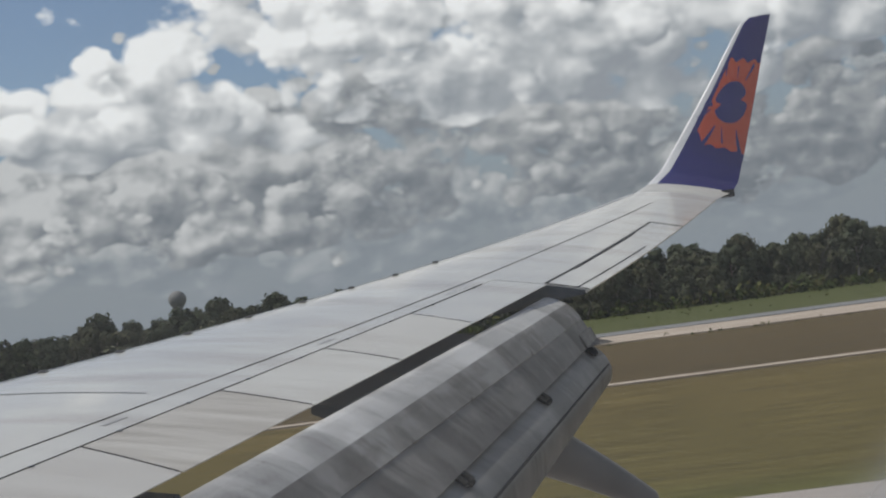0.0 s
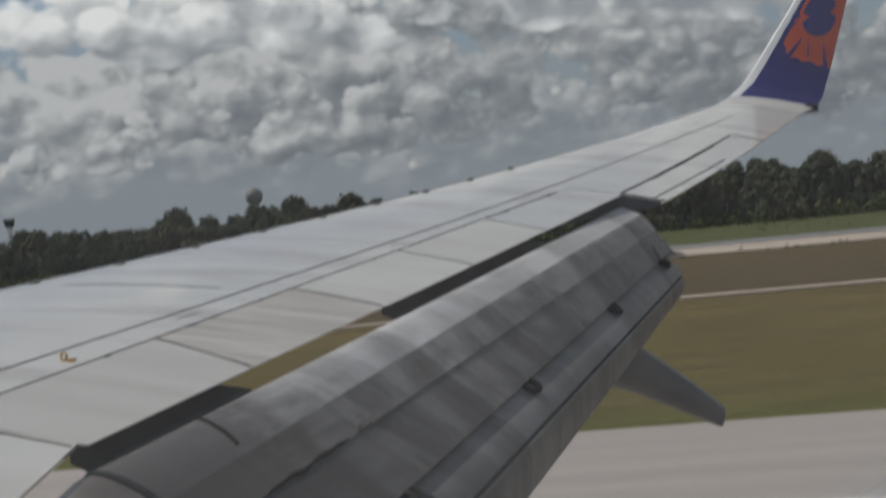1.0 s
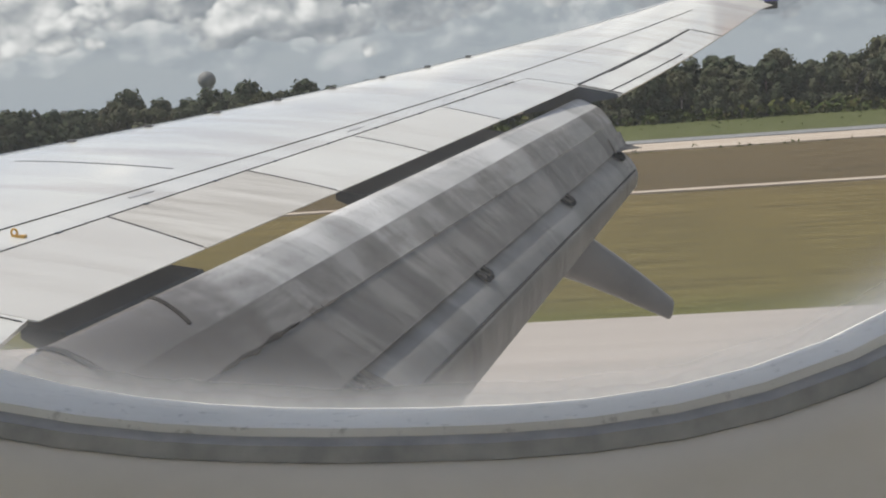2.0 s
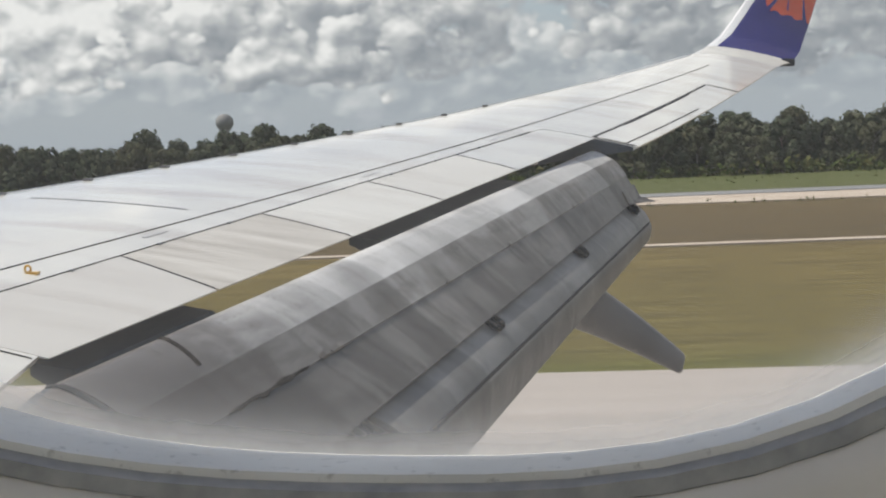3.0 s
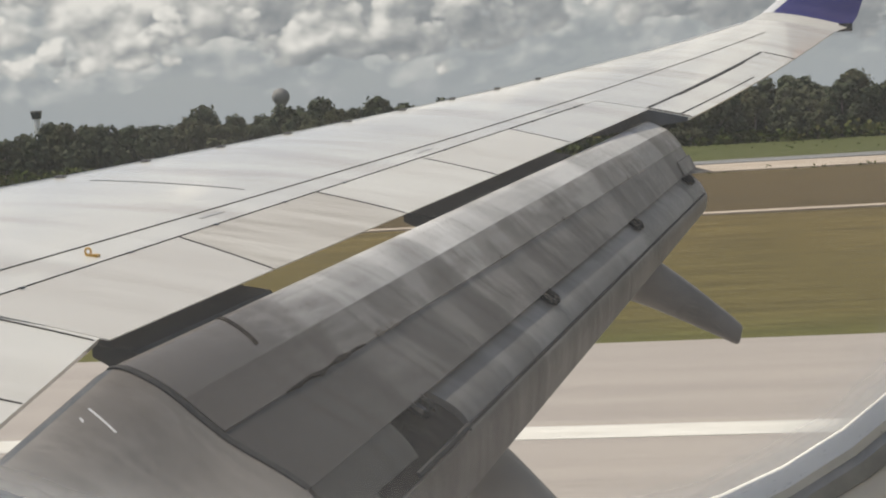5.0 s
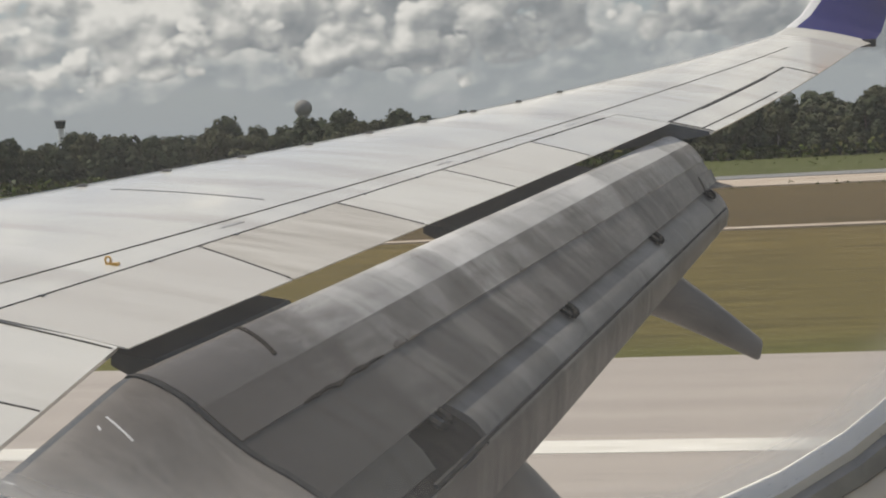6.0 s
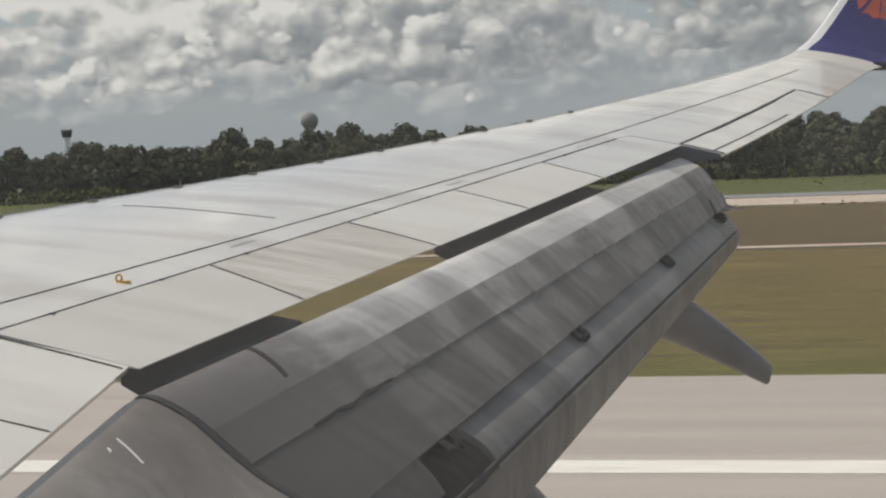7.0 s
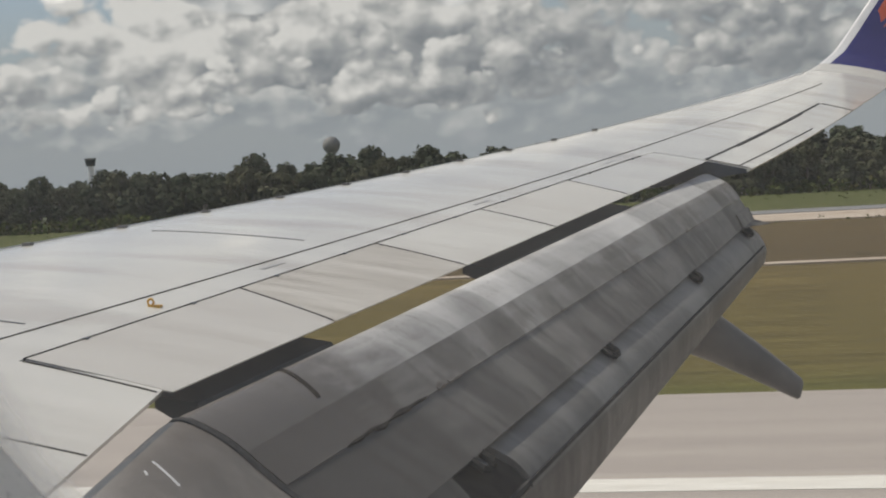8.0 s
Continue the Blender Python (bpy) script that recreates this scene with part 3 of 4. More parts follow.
def smooth_profile(pts, n=3):
    """Catmull-Rom points through a profile."""
    out = []
    for i in range(len(pts) - 1):
        p0, p1, p2, p3 = pts[max(i - 1, 0)], pts[i], pts[i + 1], pts[min(i + 2, len(pts) - 1)]
        for k in range(n):
            t = k / n
            out.append(tuple(0.5 * (2 * b + (c - a) * t + (2 * a - 5 * b + 4 * c - d) * t * t + (3 * b - a - 3 * c + d) * t ** 3) for a, b, c, d in zip(p0, p1, p2, p3)))
    out.append(pts[-1])
    return out


def shell(rows, thick, material, name, smooth=True):
    """A skin over open rows of points with a back face set below it."""
    rings = []
    for r in rows:
        back = []
        for i, p in enumerate(r):
            a, b = r[max(i - 1, 0)], r[min(i + 1, len(r) - 1)]
            dx, dz = b[0] - a[0], b[2] - a[2]
            l = math.hypot(dx, dz) or 1
            s = thick * (0.25 if i == len(r) - 1 else 1)
            back.append((p[0] + dz / l * s, p[1], p[2] - dx / l * s))
        rings.append(list(r) + back[::-1])
    me = mesh_from(name, *loft(rings), material, smooth=smooth)
    # chord fraction and span, for the streaks
    n = len(rings[0])
    half = len(rows[0])
    layer = me.uv_layers.new(name="skin")
    for lp in me.loops:
        j = lp.vertex_index % n
        layer.data[lp.index].uv = (min(j, n - 1 - j) / (half - 1), me.vertices[lp.vertex_index].co.y)
    return me


def build_flaps(wing):
    mi, mo = smooth_profile(MAIN_IN), smooth_profile(MAIN_OUT)
    ai, ao = smooth_profile(AFT_IN), smooth_profile(AFT_OUT)

    def span(p, i0, i1, n):
        """A stretch of a profile between two fractional places along it."""
        out = []
        for u in lin(i0, i1, n):
            i = min(int(u), len(p) - 2)
            out.append(tuple(Vector(p[i]).lerp(Vector(p[i + 1]), u - i)))
        return out

    def cut(y):          # where the clean nose skin ends
        return 17.0 + 1.7 * max(0.0, 10.5 - y) / 4.4
    ys = lin(6.12, 12.0, 40)
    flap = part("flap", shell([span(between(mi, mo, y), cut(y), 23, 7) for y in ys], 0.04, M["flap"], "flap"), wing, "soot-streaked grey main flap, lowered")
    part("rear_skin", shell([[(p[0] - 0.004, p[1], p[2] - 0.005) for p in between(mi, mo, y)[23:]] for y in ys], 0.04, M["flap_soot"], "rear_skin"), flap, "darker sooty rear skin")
    # panel that carries the inner corner on past the aft flap
    rows = []
    for y in lin(6.12, 6.76, 5):
        p = between(mi, mo, y)[-1]
        rows.append([(p[0] - 0.008, y, p[2] - 0.008), (p[0] + 0.055, y, p[2] - 0.075), (p[0] + 0.112, y, p[2] - 0.16)])
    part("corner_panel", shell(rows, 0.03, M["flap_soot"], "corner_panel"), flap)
    # shade under the nose is painted on as a dark colour
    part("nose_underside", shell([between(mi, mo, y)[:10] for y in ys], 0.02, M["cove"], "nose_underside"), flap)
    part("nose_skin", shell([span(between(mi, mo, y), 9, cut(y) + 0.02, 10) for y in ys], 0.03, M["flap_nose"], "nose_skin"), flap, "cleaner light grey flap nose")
    aft = part("aft_flap", shell([between(ai, ao, y)[:14] for y in lin(7.18, 11.95, 36)], 0.03, M["aft_flap"], "aft_flap"), wing, "light grey aft flap")
    # shade of the open bay is put into the inner end's colour
    part("inner_end", shell([[(q[0] - 0.01, q[1], q[2] - 0.025) for q in between(ai, ao, y)[:14]] for y in lin(6.40, 7.175, 7)], 0.03, M["soot"], "inner_end"), aft, "dark inner end with the bay's shade painted in")
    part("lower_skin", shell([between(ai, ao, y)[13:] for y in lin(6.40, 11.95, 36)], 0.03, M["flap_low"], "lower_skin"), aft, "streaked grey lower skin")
    # groove along the aft flap
    k = 12
    rows = []
    for y in lin(6.65, 11.9, 30):
        p = between(ai, ao, y)
        a, b = Vector(p[k]), Vector(p[k + 1])
        b = a.lerp(b, 0.42)
        rows.append([(a[0] + 0.005, y, a[2] + 0.004), (b[0] + 0.005, y, b[2] - 0.0), (b[0] - 0.01, y, b[2]), (a[0] - 0.01, y, a[2] + 0.004)])
    part("groove", mesh_from("groove", *loft(rows), M["seal"]), aft)
    # worn seam over the flap nose
    rows = []
    for i in range(10, 18):
        q0, q1 = between(mi, mo, 6.715 - 0.012 * (i - 10))[i], between(mi, mo, 6.738 - 0.012 * (i - 10))[i]
        rows.append([(q0[0], q0[1], q0[2] - 0.004), (q0[0], q0[1], q0[2] + 0.004), (q1[0], q1[1], q1[2] + 0.004), (q1[0], q1[1], q1[2] - 0.004)])
    part("nose_seam", mesh_from("nose_seam", *loft(rows), M["soot"]), flap)
    # small clips and chips along the rear skin's edge, each a bent flake of sealant
    for y, w, mat in ((7.40, 0.11, "flap_nose"), (7.28, 0.07, "flap"), (8.62, 0.06, "flap_nose"), (9.52, 0.04, "flap_nose"), (10.72, 0.05, "flap_nose")):
        rows = []
        for s, lift in ((0, 0.002), (0.5, 0.009), (1, 0.004)):
            yy = y + w * (s - 0.5)
            q0, q1 = Vector(between(mi, mo, yy)[22]), Vector(between(mi, mo, yy)[23])
            q0 = q0.lerp(q1, 0.70 - 0.25 * s)
            rows.append([(q0.x, yy, q0.z + lift), (q1.x + 0.006, yy, q1.z + lift), (q1.x + 0.006, yy, q1.z - 0.004), (q0.x, yy, q0.z - 0.004)])
        part("clip", mesh_from("clip", *loft(rows), M[mat]), flap)
    # ragged soot smear along the skin joint by the root
    rows = []
    for k in range(30):
        y = 6.52 + 0.62 * k / 29
        q0, q1, q2 = (Vector(between(mi, mo, y)[i]) for i in (21, 23, 24))
        e = min(1.0, k / 5, (29 - k) / 5)
        a = q1.lerp(q0, e * max(0.02, 0.07 + 0.2 * noise.noise((y * 8.0, 0, 0))))
        b = q1.lerp(q2, e * max(0.02, 0.10 + 0.35 * noise.noise((y * 11.0, 5, 0))))
        rows.append([(a.x, y, a.z + 0.002), (q1.x, y, q1.z + 0.003), (b.x, y, b.z + 0.002), (b.x, y, b.z - 0.006), (a.x, y, a.z - 0.006)])
    part("soot_smear", mesh_from("soot_smear", *loft(rows), M["soot"]), flap)
    # rivet lines on the flap nose
    for i, step in ((13, 0.052), (15, 0.052)):
        v, f = [], []
        y = 7.0
        while y < 11.9:
            q, q2 = Vector(between(mi, mo, y)[i]), Vector(between(mi, mo, y)[i + 1])
            u = (q2 - q).normalized() * 0.0028
            nz = Vector((-u.z, 0, u.x)).normalized() * 0.0022
            w = Vector((0, 0.0035, 0))
            n0 = len(v)
            v += [q - u - w, q + u - w, q + u + w, q - u + w, q - u * 0.6 - w * 0.6 + nz, q + u * 0.6 - w * 0.6 + nz, q + u * 0.6 + w * 0.6 + nz, q - u * 0.6 + w * 0.6 + nz]
            f += [tuple(n0 + k for k in t) for t in ((4, 5, 6, 7), (0, 1, 5, 4), (1, 2, 6, 5), (2, 3, 7, 6), (3, 0, 4, 7))]
            y += step
        tagged(part("rivet_line", mesh_from("rivet_line", v, f, M["flap"]), flap), kind="stuff")
    # dark link brackets between main and aft flap
    for y in (7.03, 8.66, 10.34, 11.77):
        big = 1.0 if y < 7.5 else 0.9
        legs = []
        for dy in (-0.048 * big, 0.048 * big):
            leg = []
            for i in range(3, 7):
                q = Vector(between(ai, ao, y + dy)[i])
                leg.append(q + Vector((0.012, -0.014 * (i - 3), 0.010)))
            legs.append(leg)
        end = (legs[0][-1] + legs[1][-1]) / 2 + Vector((0.018, 0, -0.020))
        out = legs[0] + [end.lerp(legs[0][-1], 0.45), end.lerp(legs[1][-1], 0.45)] + legs[1][::-1]
        v, f = tube(out, [0.019 * big] * len(out), 6)
        br = part("bracket", mesh_from("bracket", v, f, M["link"], smooth=True), wing, "dark U-shaped flap link")
        # plate inside the link
        q, r = Vector(between(ai, ao, y)[3]), Vector(between(ai, ao, y)[6])
        part("link_plate", mesh_from("link_plate", *loft([[(q.x + 0.006, y + s, q.z + 0.006), (r.x + 0.006, y + s - 0.04, r.z + 0.006), (r.x - 0.01, y + s - 0.04, r.z - 0.01), (q.x - 0.01, y + s, q.z - 0.01)] for s in (-0.045, 0.045)]), M["cove"]), br)
    # outer tip plate, its corner running past the rear edge of the flap
    rows = []
    for y, e in ((11.70, 0.0), (11.82, 0.35), (11.93, 0.75), (12.03, 1.0)):
        p = [Vector(q) for q in between(mi, mo, y)]
        rows.append([tuple(p[26] + Vector((0.004, 0, 0.004))), tuple(p[28] + Vector((0.004, 0, 0.004))), tuple(p[-1] + Vector((0.006, 0, 0.004))), tuple(p[-1] + Vector((0.05 + 0.07 * e, 0, -0.012 - 0.02 * e)) * e + Vector((0.008, 0, 0.0)))])
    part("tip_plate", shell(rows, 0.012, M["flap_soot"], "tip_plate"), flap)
    # inboard flap, straight across to the root
    rows = []
    for y in lin(1.95, 6.07, 14):
        rows.append([(x + 0.01 * (6.1 - y), y, EYE + z - 0.135 * (6.1 - y)) for x, z in mi] + [(7.15 + 0.01 * (6.1 - y), y, EYE - 1.46 - 0.135 * (6.1 - y)), (7.3 + 0.01 * (6.1 - y), y, EYE - 1.62 - 0.135 * (6.1 - y))])
    inb = part("inboard_flap", shell([r[11:] for r in rows], 0.05, M["inboard_flap"], "inboard_flap"), wing, "grey inboard flap with light scratches")
    # slot shade painted along the nose here too
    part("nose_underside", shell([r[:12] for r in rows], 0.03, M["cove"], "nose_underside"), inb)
    rows = [[(x, y, EYE + z + 0.004) for x, z in mi[10:]] for y in (6.07, 6.115)]
    part("gap_seal", shell(rows, 0.02, M["seal"], "gap_seal"), wing, "dark seal between the flaps")
    for (xa, ya, xb, yb) in ((6.365, 5.71, 6.475, 5.655), (6.37, 5.63, 6.385, 5.615), (6.28, 5.15, 6.34, 5.12)):
        rows = []
        for s in lin(0, 1, 6):
            x, y = xa + (xb - xa) * s, ya + (yb - ya) * s
            zz = z_on(mi, x - 0.01 * (6.1 - y)) + EYE - 0.135 * (6.1 - y)
            rows.append([(x - 0.002, y - 0.004, zz + 0.003), (x + 0.002, y + 0.004, zz + 0.003), (x + 0.002, y + 0.004, zz - 0.006), (x - 0.002, y - 0.004, zz - 0.006)])
        part("scratch", mesh_from("scratch", *loft(rows), M["white"]), inb)
    # dark panels inside the slot, its shade put into their colour, with open stretches between them
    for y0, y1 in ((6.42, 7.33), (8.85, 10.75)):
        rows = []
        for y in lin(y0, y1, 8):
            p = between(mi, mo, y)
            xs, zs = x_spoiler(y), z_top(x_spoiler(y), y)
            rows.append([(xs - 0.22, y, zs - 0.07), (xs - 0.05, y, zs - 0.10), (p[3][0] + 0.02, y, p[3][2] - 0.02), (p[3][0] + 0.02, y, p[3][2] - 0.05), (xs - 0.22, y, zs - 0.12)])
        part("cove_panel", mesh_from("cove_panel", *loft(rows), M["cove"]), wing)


def z_on(profile, x):
    for a, b in zip(profile[9:], profile[10:]):
        if a[0] <= x <= b[0]:
            return a[1] + (b[1] - a[1]) * (x - a[0]) / (b[0] - a[0])
    return profile[12][1]


# winglet: leading and trailing edge points from root to tip
WL_LE = [(8.928, 16.55, 0.69), (9.114, 16.75, 0.758), (9.311, 17.02, 0.866), (9.497, 17.25, 1.015), (9.653, 17.42, 1.213), (9.83, 17.55, 1.461), (10.056, 17.66, 1.769), (10.283, 17.76, 2.097), (10.509, 17.84, 2.435), (10.665, 17.89, 2.664), (10.752, 17.91, 2.732)]
WL_TE = [(9.938, 16.55, 0.59), (10.054, 16.8, 0.633), (10.251, 17.1, 0.691), (10.357, 17.3, 0.805), (10.423, 17.43, 0.963), (10.5, 17.52, 1.151), (10.616, 17.62, 1.499), (10.743, 17.72, 1.877), (10.869, 17.81, 2.275), (10.985, 17.88, 2.604), (11.032, 17.9, 2.752)]


def winglet_point(u, v, side=-1, lift=0.0):
    """u along the chord from the leading edge, v up the winglet; side -1 is the face towards the cabin."""
    n = len(WL_LE) - 1
    s = min(max(v, 0.0), 0.9999) * n
    i = int(s)
    t = s - i
    le = Vector(WL_LE[i]).lerp(Vector(WL_LE[i + 1]), t)
    te = Vector(WL_TE[i]).lerp(Vector(WL_TE[i + 1]), t)
    j0, j1 = max(i - 1, 0), min(i + 2, n)
    up = Vector(WL_LE[j1]) + Vector(WL_TE[j1]) - Vector(WL_LE[j0]) - Vector(WL_TE[j0])
    nrm = (te - le).cross(up).normalized()      # points to the outboard / lower side or back; fixed below
    if nrm.y > 0:
        nrm = -nrm
    c = (te - le).length
    th = 0.055 * c * (math.sqrt(max(u, 0)) * 2.2 * (1 - u) + 0.03)
    p = le.lerp(te, u) + nrm * (th + lift) * (1 if side == -1 else -1)
    p.z += EYE
    return p


def build_winglet(wing):
    us = [0, 0.01, 0.03, 0.07, 0.14, 0.25, 0.4, 0.55, 0.7, 0.85, 1.0]

    def piece(name, u_rows, v_rows, material, label=""):
        rings = []
        for v in v_rows:
            rings.append([winglet_point(u, v, -1) for u in u_rows] + [winglet_point(u, v, 1) for u in u_rows[::-1]])
        return mesh_from(name, *loft(rings), material, smooth=True), label
    split = 0.205
    root, _ = piece("winglet_root", us, lin(0, split, 12), M["wing"])
    part("winglet_root", root, wing)
    blue_us = [0.12, 0.18, 0.25, 0.4, 0.55, 0.7, 0.85, 1.0]
    body, _ = piece("winglet", blue_us, lin(split, 1, 34), M["blue"])
    wl = part("winglet", body, wing, "dark blue winglet with an orange sunburst patch")
    edge, _ = piece("leading_edge", [0, 0.01, 0.03, 0.07, 0.12], lin(split, 0.965, 34), M["white"])
    part("leading_edge", edge, wl, "white leading-edge strip")
    # orange patch with a ragged border, and the plain blue shape on it
    def patch(name, edge_lo, edge_hi, n, lift, material, label=""):
        verts, faces = [], []
        rows = 24
        for i in range(n + 1):
            u = i / n
            for j in range(rows + 1):
                v = edge_lo(u) + (edge_hi(u) - edge_lo(u)) * j / rows
                uu = 0.20 + 0.795 * u
                verts.append(winglet_point(uu, v, -1, lift))
        for i in range(n):
            for j in range(rows):
                a = i * (rows + 1) + j
                faces.append((a, a + rows + 1, a + rows + 2, a + 1))
        return part(name, mesh_from(name, verts, faces, material), wl, label)

    def lo(u):
        return 0.515 - 0.05 * min(1.0, u / 0.22) + 0.022 * u + 0.006 * math.sin(23 * u)

    def hi(u):
        return 0.757 + 0.022 * u + 0.006 * math.sin(17 * u + 1)
    patch("sunburst", lo, hi, 60, 0.004, M["orange"], "orange sunburst patch cut by blue rays")
    # blue slivers between the rays: base (u, v), tip (u, v), half width
    for u0, v0, u1, v1, h in ((0.13, 0.765, 0.27, 0.708, 0.030), (0.47, 0.745, 0.53, 0.712, 0.016), (0.84, 0.765, 0.72, 0.712, 0.030), (0.115, 0.615, 0.25, 0.608, 0.055),
                              (0.12, 0.552, 0.25, 0.594, 0.030), (0.345, 0.462, 0.43, 0.548, 0.040), (0.63, 0.50, 0.54, 0.55, 0.014), (0.93, 0.485, 0.79, 0.556, 0.032)):
        du, dv = u1 - u0, (v1 - v0) * 3.4
        l = math.hypot(du, dv)
        au, av = -dv / l * h, du / l * h / 3.4
        verts, faces = [], []
        for k in range(6):
            t = k / 5
            w = 1.0 - 0.75 * t
            for sgn in (-1, 1):
                for lift in (0.003, 0.007):
                    verts.append(winglet_point(u0 + (u1 - u0) * t + sgn * au * w, v0 + (v1 - v0) * t + sgn * av * w, -1, lift))
        for k in range(5):
            q = 4 * k
            faces += [(q + 1, q + 3, q + 7, q + 5), (q, q + 1, q + 5, q + 4), (q + 2, q + 6, q + 7, q + 3)]
        part("ray_gap", mesh_from("ray_gap", verts, faces, M["blue"]), wl)
    # plain rounded blue shape, nicked on two sides
    c0 = (0.565, 0.635)
    verts, faces = [winglet_point(*c0, -1, 0.008)], []
    for k in range(72):
        t = 2 * math.pi * k / 72
        r = 1.0 - 0.40 * math.exp(-((t - 0.42) / 0.16) ** 2) - 0.40 * math.exp(-((t - 3.56) / 0.16) ** 2)
        verts.append(winglet_point(c0[0] + 0.31 * r * math.cos(t), c0[1] + 0.067 * r * math.sin(t), -1, 0.008))
    for k in range(72):
        faces.append((0, 1 + k, 1 + (k + 1) % 72))
    part("emblem", mesh_from("emblem", verts, faces, M["blue"]), wl, "plain rounded dark blue shape")
    # dark lamp housing at the trailing edge
    p = winglet_point(1.0, 0.2)
    part("tip_lamp", box_mesh("tip_lamp", (p.x - 0.12, p.y - 0.05, p.z - 0.045), (p.x + 0.02, p.y + 0.07, p.z + 0.035), M["seal"]), wl, "dark lamp housing")


def build_fairings(wing):
    # canoe fairings of the flap tracks; stations: x, z of centre, half height, half width
    def canoe(y, stations):
        rings = []
        for x, z, hh, hw in stations:
            ring = []
            for k in range(16):
                a = 2 * math.pi * k / 16
                c, s = math.cos(a), math.sin(a)
                ring.append((x + 0.25 * hh * s, y + hw * math.copysign(abs(c) ** 0.8, c), EYE + z + hh * math.copysign(abs(s) ** 0.8, s)))
            rings.append(ring)
        part("track_fairing", mesh_from("track_fairing", *loft(rings), M["fairing"], smooth=True), wing, "grey canoe-shaped flap track fairing")
    canoe(10.95, [(7.1, -0.72, 0.05, 0.04), (7.45, -0.85, 0.16, 0.11), (7.8, -1.02, 0.18, 0.13), (8.02, -1.18, 0.17, 0.125), (8.16, -1.25, 0.155, 0.115), (8.40, -1.395, 0.12, 0.095), (8.62, -1.54, 0.085, 0.07), (8.70, -1.595, 0.07, 0.055), (8.715, -1.605, 0.05, 0.04)])
    canoe(8.1, [(6.3, -1.15, 0.05, 0.04), (6.65, -1.32, 0.17, 0.12), (7.0, -1.52, 0.20, 0.14), (7.25, -1.70, 0.19, 0.14), (7.45, -1.88, 0.17, 0.13), (7.70, -2.10, 0.13, 0.10), (7.95, -2.30, 0.09, 0.07)])


def build_ring(wing):
    # folding yellow tie-down ring on the wing's top
    x, y = 5.80, 7.08
    z = z_top(x, y)
    rings = []
    for k in range(20):
        a = 2 * math.pi * k / 20
        c = Vector((x + 0.013 * math.cos(a), y, z + 0.017 + 0.014 * math.sin(a)))
        ring = []
        for j in range(6):
            b = 2 * math.pi * j / 6
            ring.append((c.x + 0.0048 * math.cos(b) * math.cos(a), c.y + 0.0048 * math.sin(b), c.z + 0.0048 * math.cos(b) * math.sin(a)))
        rings.append(ring)
    rings.append(rings[0])
    r = part("tie_ring", mesh_from("tie_ring", *loft(rings, caps=False), M["yellow"], smooth=True), wing, "yellow tie-down ring")
    part("ring_base", box_mesh("ring_base", (x - 0.010, y - 0.012, z - 0.01), (x + 0.045, y + 0.02, z + 0.005), M["yellow"]), r)


build_wing()

# ================= ground, runway, road =================


def build_ground():
    tagged(part("ground", mesh_from("ground", [(-2500, -600, 0), (2500, -600, 0), (2500, 4000, 0), (-2500, 4000, 0)], [(0, 1, 2, 3)], M["grass"])), "flat airfield grass in green and dry brown bands", "ground", kind="structure")

    def strip(name, y0, y1, h, material, label, wob=0.0, seed=0, x0=-700, x1=700, step=4.0):
        xs = [x0 + step * k for k in range(int((x1 - x0) / step) + 1)] if wob else [x0, x1]
        verts, faces = [], []
        for x in xs:
            a = y0 + (noise.noise((x * 0.11, seed, 0)) + 0.6 * noise.noise((x * 0.43, seed, 3))) * wob
            b = y1 + (noise.noise((x * 0.09, seed, 7)) + 0.6 * noise.noise((x * 0.37, seed, 9))) * wob
            verts += [(x, a, 0.0), (x, a, h), (x, b, h), (x, b, 0.0)]
        for i in range(len(xs) - 1):
            for j in range(3):
                a = i * 4 + j
                faces.append((a, a + 1, a + 5, a + 4))
        return tagged(part(name, mesh_from(name, verts, faces, material)), label, name.replace("_", " "), kind="structure")
    strip("runway", -24, 24.8, 0.05, M["runway"], "pale grey concrete runway with lengthwise wear")
    strip("runway_edge_line", 18.1, 18.75, 0.058, M["runway_white"], "white painted runway edge line")
    strip("road", 84.5, 88.5, 0.10, M["asphalt"], "narrow grey perimeter road")
    strip("sand_shoulder", 77.0, 84.4, 0.06, M["sand"], "pale bare sand beside the perimeter road", 1.2, 3)
    strip("sand_track", 50.0, 50.8, 0.05, M["sand"], "thin line of pale bare sand in the grass", 0.35, 5)


build_ground()

# ================= trees =================


def leaf_mass(rnd, clumps, per, size):
    """Many small tilted leaf blades gathered in clumps, each blade lit as part of its clump's rounded surface."""
    verts, faces, normals = [], [], []
    for (cx, cy, cz, r) in clumps:
        for _ in range(per):
            n = Vector((rnd.gauss(0, 1), rnd.gauss(0, 1), rnd.gauss(0, 1))).normalized()
            c = Vector((cx, cy, cz)) + n * r * (0.6 + 0.45 * rnd.random())
            n = (n + Vector((rnd.gauss(0, 0.35), rnd.gauss(0, 0.35), 0.15 + rnd.gauss(0, 0.35)))).normalized()
            a = n.orthogonal().normalized()
            a = (a * math.cos(6.28 * (q := rnd.random())) + n.cross(a) * math.sin(6.28 * q)).normalized()
            b = n.cross(a)
            s = size * (0.6 + 0.8 * rnd.random())
            i = len(verts)
            verts += [c - a * s, c - b * s * 0.6, c + a * s, c + b * s * 0.6]
            faces.append((i, i + 1, i + 2, i + 3))
            normals += [n] * 4
    return verts, faces, normals


def raw_mesh(name, verts, faces, material, normals=None):
    me = bpy.data.meshes.new(name)
    me.from_pydata([tuple(v) for v in verts], [], faces)
    me.materials.append(material)
    if normals:
        me.polygons.foreach_set("use_smooth", [True] * len(me.polygons))
        me.normals_split_custom_set_from_vertices([tuple(n) for n in normals])
    me.update()
    return me


